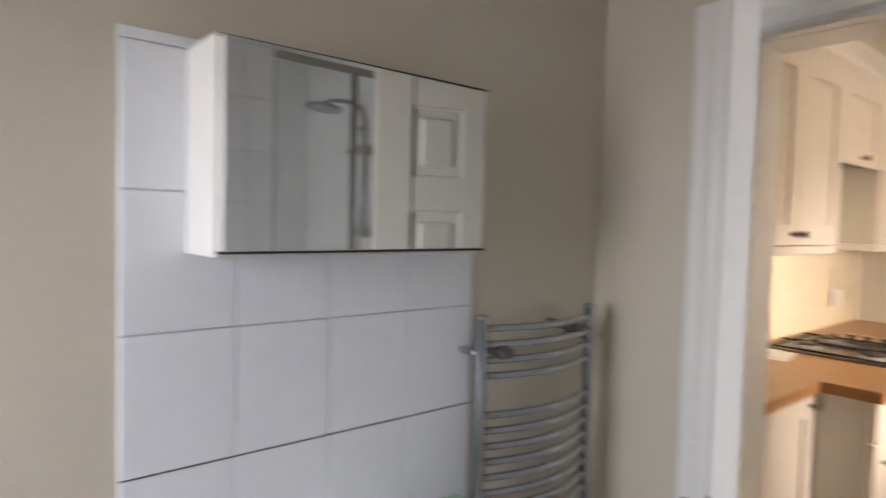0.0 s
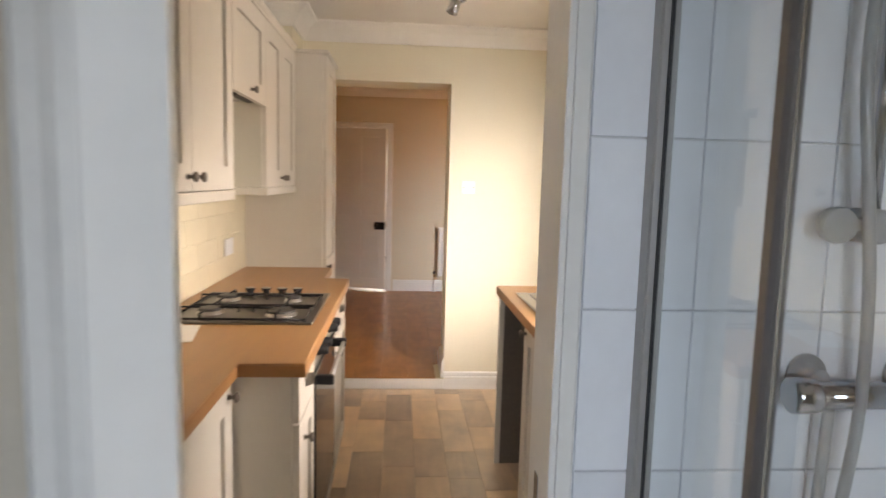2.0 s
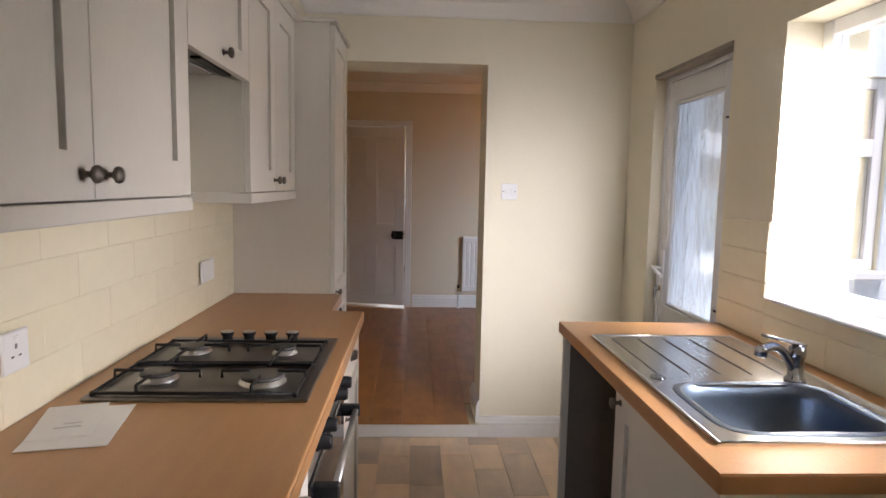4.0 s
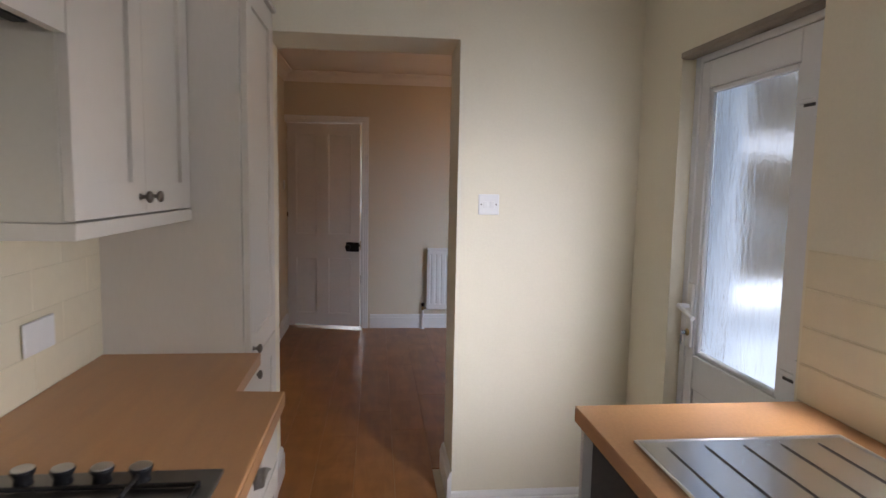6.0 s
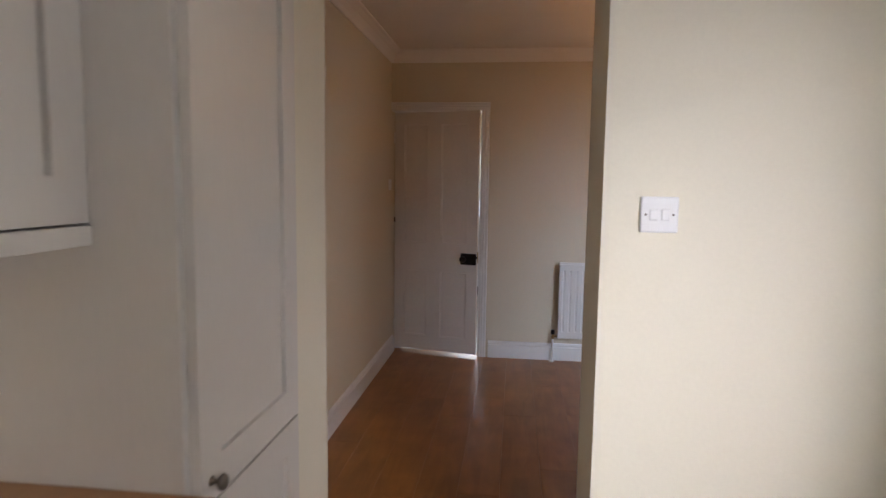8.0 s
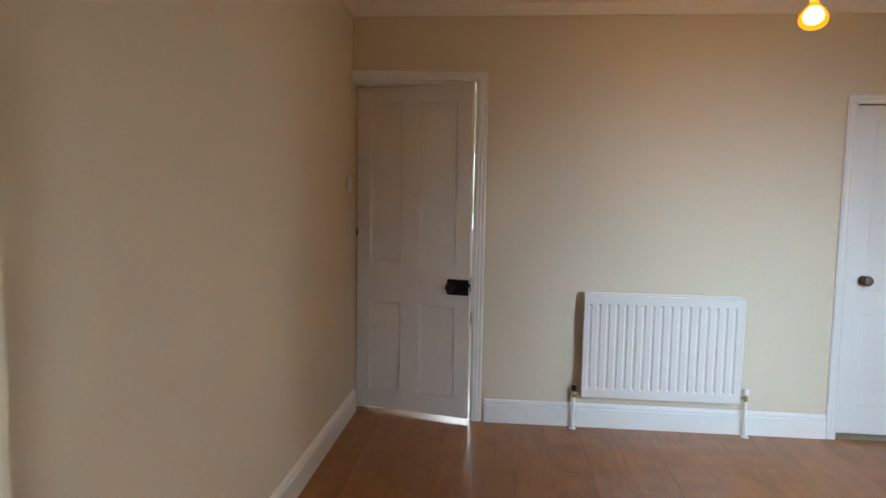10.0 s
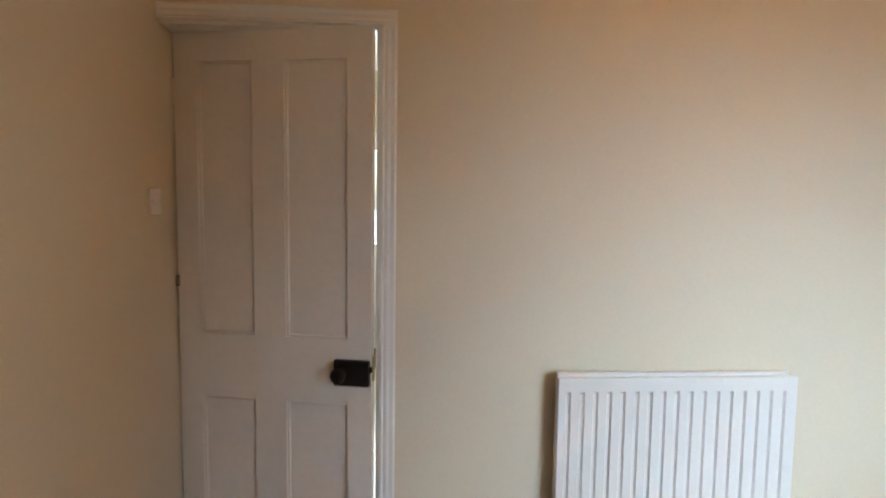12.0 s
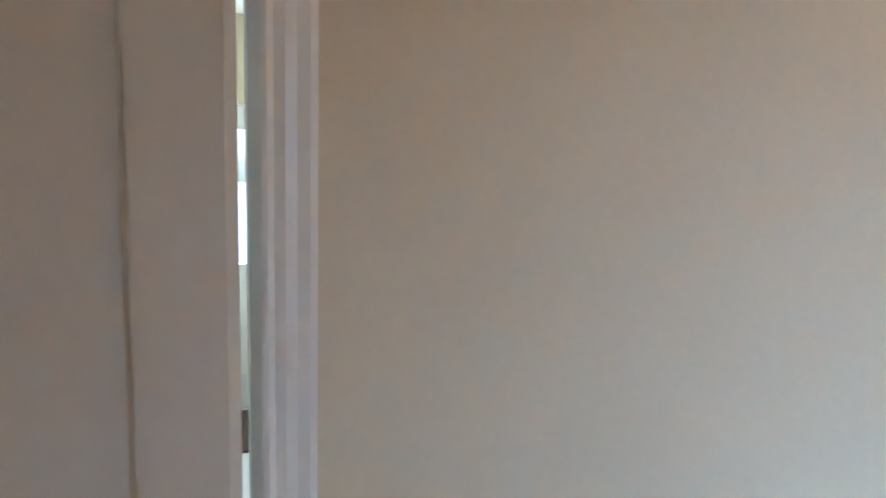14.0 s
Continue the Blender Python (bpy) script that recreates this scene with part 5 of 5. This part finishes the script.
for x in (0.315, 0.475):
    part("wall_union", lathe(bmesh.new(), (x, BF - 0.022, 1.175), (0, -1, 0), [(0.032, 0), (0.031, 0.006), (0.016, 0.012), (0.016, 0.035)], 22), GREY_PLASTIC, mix)
part("riser_rail", rod(bmesh.new(), (0.372, SY + 0.012, 1.405), (0.372, SY + 0.012, 1.86), 0.0095, 14), CHROME, mix)
for z in (1.41, 1.78):
    part("rail_bracket", lathe(bmesh.new(), (0.372, BF - 0.022, z), (0, -1, 0), [(0.026, 0), (0.026, 0.05), (0.022, 0.058)], 22), GREY_PLASTIC, mix)
part("slider", lathe(bmesh.new(), (0.300, SY - 0.004, 1.412), (0, -1, 0), [(0.026, 0), (0.027, 0.010), (0.025, 0.018)], 22), GREY_PLASTIC, mix)
part("slider_arm", box(0.318, 0.372, SY - 0.004, SY + 0.010, 1.400, 1.424, bev=0.004), GREY_PLASTIC, mix)
part("hose", tube(bmesh.new(), curve_points([(0.322, SY - 0.018, 1.77), (0.316, SY - 0.022, 1.62), (0.335, SY - 0.024, 1.45), (0.352, SY - 0.022, 1.30), (0.356, SY - 0.020, 1.12), (0.338, SY - 0.014, 0.92),
                                              (0.322, SY - 0.010, 0.80), (0.312, SY - 0.008, 0.90), (0.318, SY - 0.006, 1.05), (0.322, SY - 0.004, 1.135)], 10), 0.0085, 12), GREY_PLASTIC, mix, "grey shower hose")
part("soap_holder", box(0.29, 0.46, SY - 0.03, SY + 0.02, 1.765, 1.785, bev=0.006), GREY_PLASTIC, mix)
part("rain_head", lathe(bmesh.new(), (0.372, SY - 0.20, 1.945), (0, -0.12, -1), [(0.012, -0.02), (0.016, -0.004), (0.078, 0.0), (0.080, 0.010), (0.074, 0.013)], 30), CHROME, mix, "flat round chrome rain head")
part("overhead_arm", tube(bmesh.new(), curve_points([(0.372, SY + 0.012, 1.86), (0.372, SY + 0.008, 1.93), (0.372, SY - 0.03, 1.975), (0.372, SY - 0.14, 1.980), (0.372, SY - 0.196, 1.960)]), 0.0095, 12), CHROME, mix)
part("head_handle", tube(bmesh.new(), curve_points([(0.318, SY - 0.02, 1.76), (0.316, SY - 0.03, 1.82), (0.312, SY - 0.05, 1.875)]), 0.011, 12), GREY_PLASTIC, mix)


# ---- pieces of floors and walls ----
def piece_mesh(name, sx, sy, sz, bev, mat):
    bm = bx(bmesh.new(), -sx / 2, sx / 2, -sy / 2, sy / 2, 0, sz)
    top = [e for e in bm.edges if all(v.co.z > sz - 1e-5 for v in e.verts)]
    bmesh.ops.bevel(bm, geom=top, offset=bev, segments=1, affect="EDGES")
    me = bpy.data.meshes.new(name)
    bm.to_mesh(me)
    bm.free()
    me.materials.append(mat)
    return me


def lay(name, mesh, m, parent):
    ob = new(name, mesh)
    ob.parent = parent
    ob.matrix_basis = m
    return ob


PICK = random.Random(4)
kfloor = structure("floor_kitchen", box(KL, KR, BF, KB - 0.016, -0.0075, -0.006), GROUT, "grey-brown wood-look vinyl plank floor", "floor")
PW = 0.165
lengths = [0.30, 0.45, 0.60]
plank = {l: piece_mesh("plank", PW - 0.0012, l - 0.0012, 0.006, 0.0007, KITCHEN_PLANK) for l in lengths}
x = KL
while x < KR - 0.02:
    y = KN - 0.12 + 0.0
    y -= PICK.uniform(0, 0.3)
    while y < KB - 0.02:
        l = PICK.choice(lengths)
        lo, hi = max(y, BF), min(y + l, KB - 0.017)
        if hi - lo > 0.02:
            w = min(PW, KR - x)
            lay("plank", plank[l], pose(x + w / 2, (lo + hi) / 2, -0.006) @ Matrix.Diagonal((w / PW, (hi - lo) / l, 1, 1)), kfloor)
        y += l
    x += PW

dfloor = structure("floor_dining", box(DL, DR, KB - 0.02, DF + 0.139, DZ - 0.006, DZ - 0.005), GROUT, "honey coloured glossy laminate floor", "floor")
LW, LL = 0.193, 1.285
board = piece_mesh("board", LW - 0.0008, LL - 0.0008, 0.005, 0.0005, LAMINATE)
x, n_ = DL, 0
while x < DR - 0.02:
    y = KB - 0.02 - PICK.uniform(0.0, 1.2)
    while y < DF + 0.13:
        lo, hi = max(y, KB - 0.02 if -0.80 < x + LW / 2 < 0.0 else DN + 0.012), min(y + LL, DF + 0.139 if x < -0.5 else DF)
        if hi - lo > 0.02:
            w = min(LW, DR - x)
            lay("board", board, pose(x + w / 2, (lo + hi) / 2, DZ - 0.005) @ Matrix.Diagonal((w / LW, (hi - lo) / LL, 1, 1)), dfloor)
        y += LL
    x += LW


def clipped(k, s):
    """What is left of rectangle k outside rectangle s."""
    a0, a1, z0, z1 = k
    if a1 <= s[0] or a0 >= s[1] or z1 <= s[2] or z0 >= s[3]:
        return [k]
    m0, m1 = max(z0, s[2]), min(z1, s[3])
    left = [(a0, a1, z0, m0), (a0, a1, m1, z1), (a0, s[0], m0, m1), (s[1], a1, m0, m1)]
    return [r for r in left if r[1] - r[0] > 0.001 and r[3] - r[2] > 0.001]


def tiled(name, label, axis, at, way, a0, a1, z0, z1, tw, th, mat, grout, bev, thick, skip=(), shift=0.0, gap=0.003, lead=0.0):
    """Tiles on a wall: a grout bed and one piece a tile; cut at the ends and at skip rectangles."""
    lo, hi = sorted((at, at + way * 0.003))
    bed = holed(axis, lo, hi - lo, a0, a1, z0, z1, [s for s in skip])
    base = structure(name, bed, grout, label, "wall tiles")
    mesh = piece_mesh("tile", tw - gap, th - gap, thick, bev, mat)
    if axis == "x":
        turn = Matrix(((0, 0, way, 0), (1, 0, 0, 0), (0, 1, 0, 0), (0, 0, 0, 1)))
    else:
        turn = Matrix(((1, 0, 0, 0), (0, 0, way, 0), (0, 1, 0, 0), (0, 0, 0, 1)))
    row, z = 0, z0
    while z < z1 - 0.015:
        a = a0 - lead - (shift if row % 2 else 0)
        top = min(z + th, z1)
        while a < a1 - 0.012:
            p, q = max(a, a0), min(a + tw, a1)
            cuts = [(p, q, z, top)]
            for s in skip:
                cuts = [c for k in cuts for c in clipped(k, s)]
            for p, q, low, high in cuts:
                mid, midz = (p + q) / 2, (low + high) / 2
                if q - p > 0.012 and high - low > 0.008:
                    place = (at + way * 0.003, mid, midz) if axis == "x" else (mid, at + way * 0.003, midz)
                    lay("tile", mesh, Matrix.Translation(place) @ turn @ Matrix.Diagonal(((q - p - gap) / (tw - gap), (high - low - gap) / (th - gap), 1, 1)), base)
            a += tw
        z += th
        row += 1
    return base


tiled("trim_tiles_cooker", "cream uneven glazed tiles behind the cooker", "x", KL, 1, 1.93, TS - 0.002, WT, 1.372, 0.30, 0.1093, CREAM_TILE, CREAM_GROUT, 0.0012, 0.0016, shift=0.15, gap=0.0008)
tiled("trim_tiles_sink", "cream uneven glazed tiles behind the sink", "x", KR, -1, 2.30, 3.89, WT, 1.345, 0.319, 0.1025, CREAM_TILE, CREAM_GROUT, 0.003, 0.0035, gap=0.0018,
      skip=[(2.48, 3.572, 1.085, 1.40)])
tiled("trim_tiles_basin", "white portrait tiles on the bathroom wall", "x", BL, 1, 0.360, 1.190, 0.226, 1.790, 0.207, 0.257, WHITE_TILE, GREY_GROUT, 0.001, 0.006)
tiled("trim_tiles_shower_end", "white portrait tiles in the shower", "y", BF - 0.012, -1, -0.051, BR, -0.017, 2.34, 0.207, 0.258, WHITE_TILE, GREY_GROUT, 0.001, 0.006, lead=0.029)
structure("trim_dirty_joint", box(BL + 0.004, BL + 0.0095, 0.361, 1.189, 0.9955, 0.9985), DARK_GROUT, "blackened grout line between two rows of tiles", "grout")
tiled("trim_tiles_shower_side", "white portrait tiles on the side wall of the shower", "x", BR, -1, 0.35, 1.715, -0.017, 2.34, 0.207, 0.258, WHITE_TILE, GREY_GROUT, 0.001, 0.006)
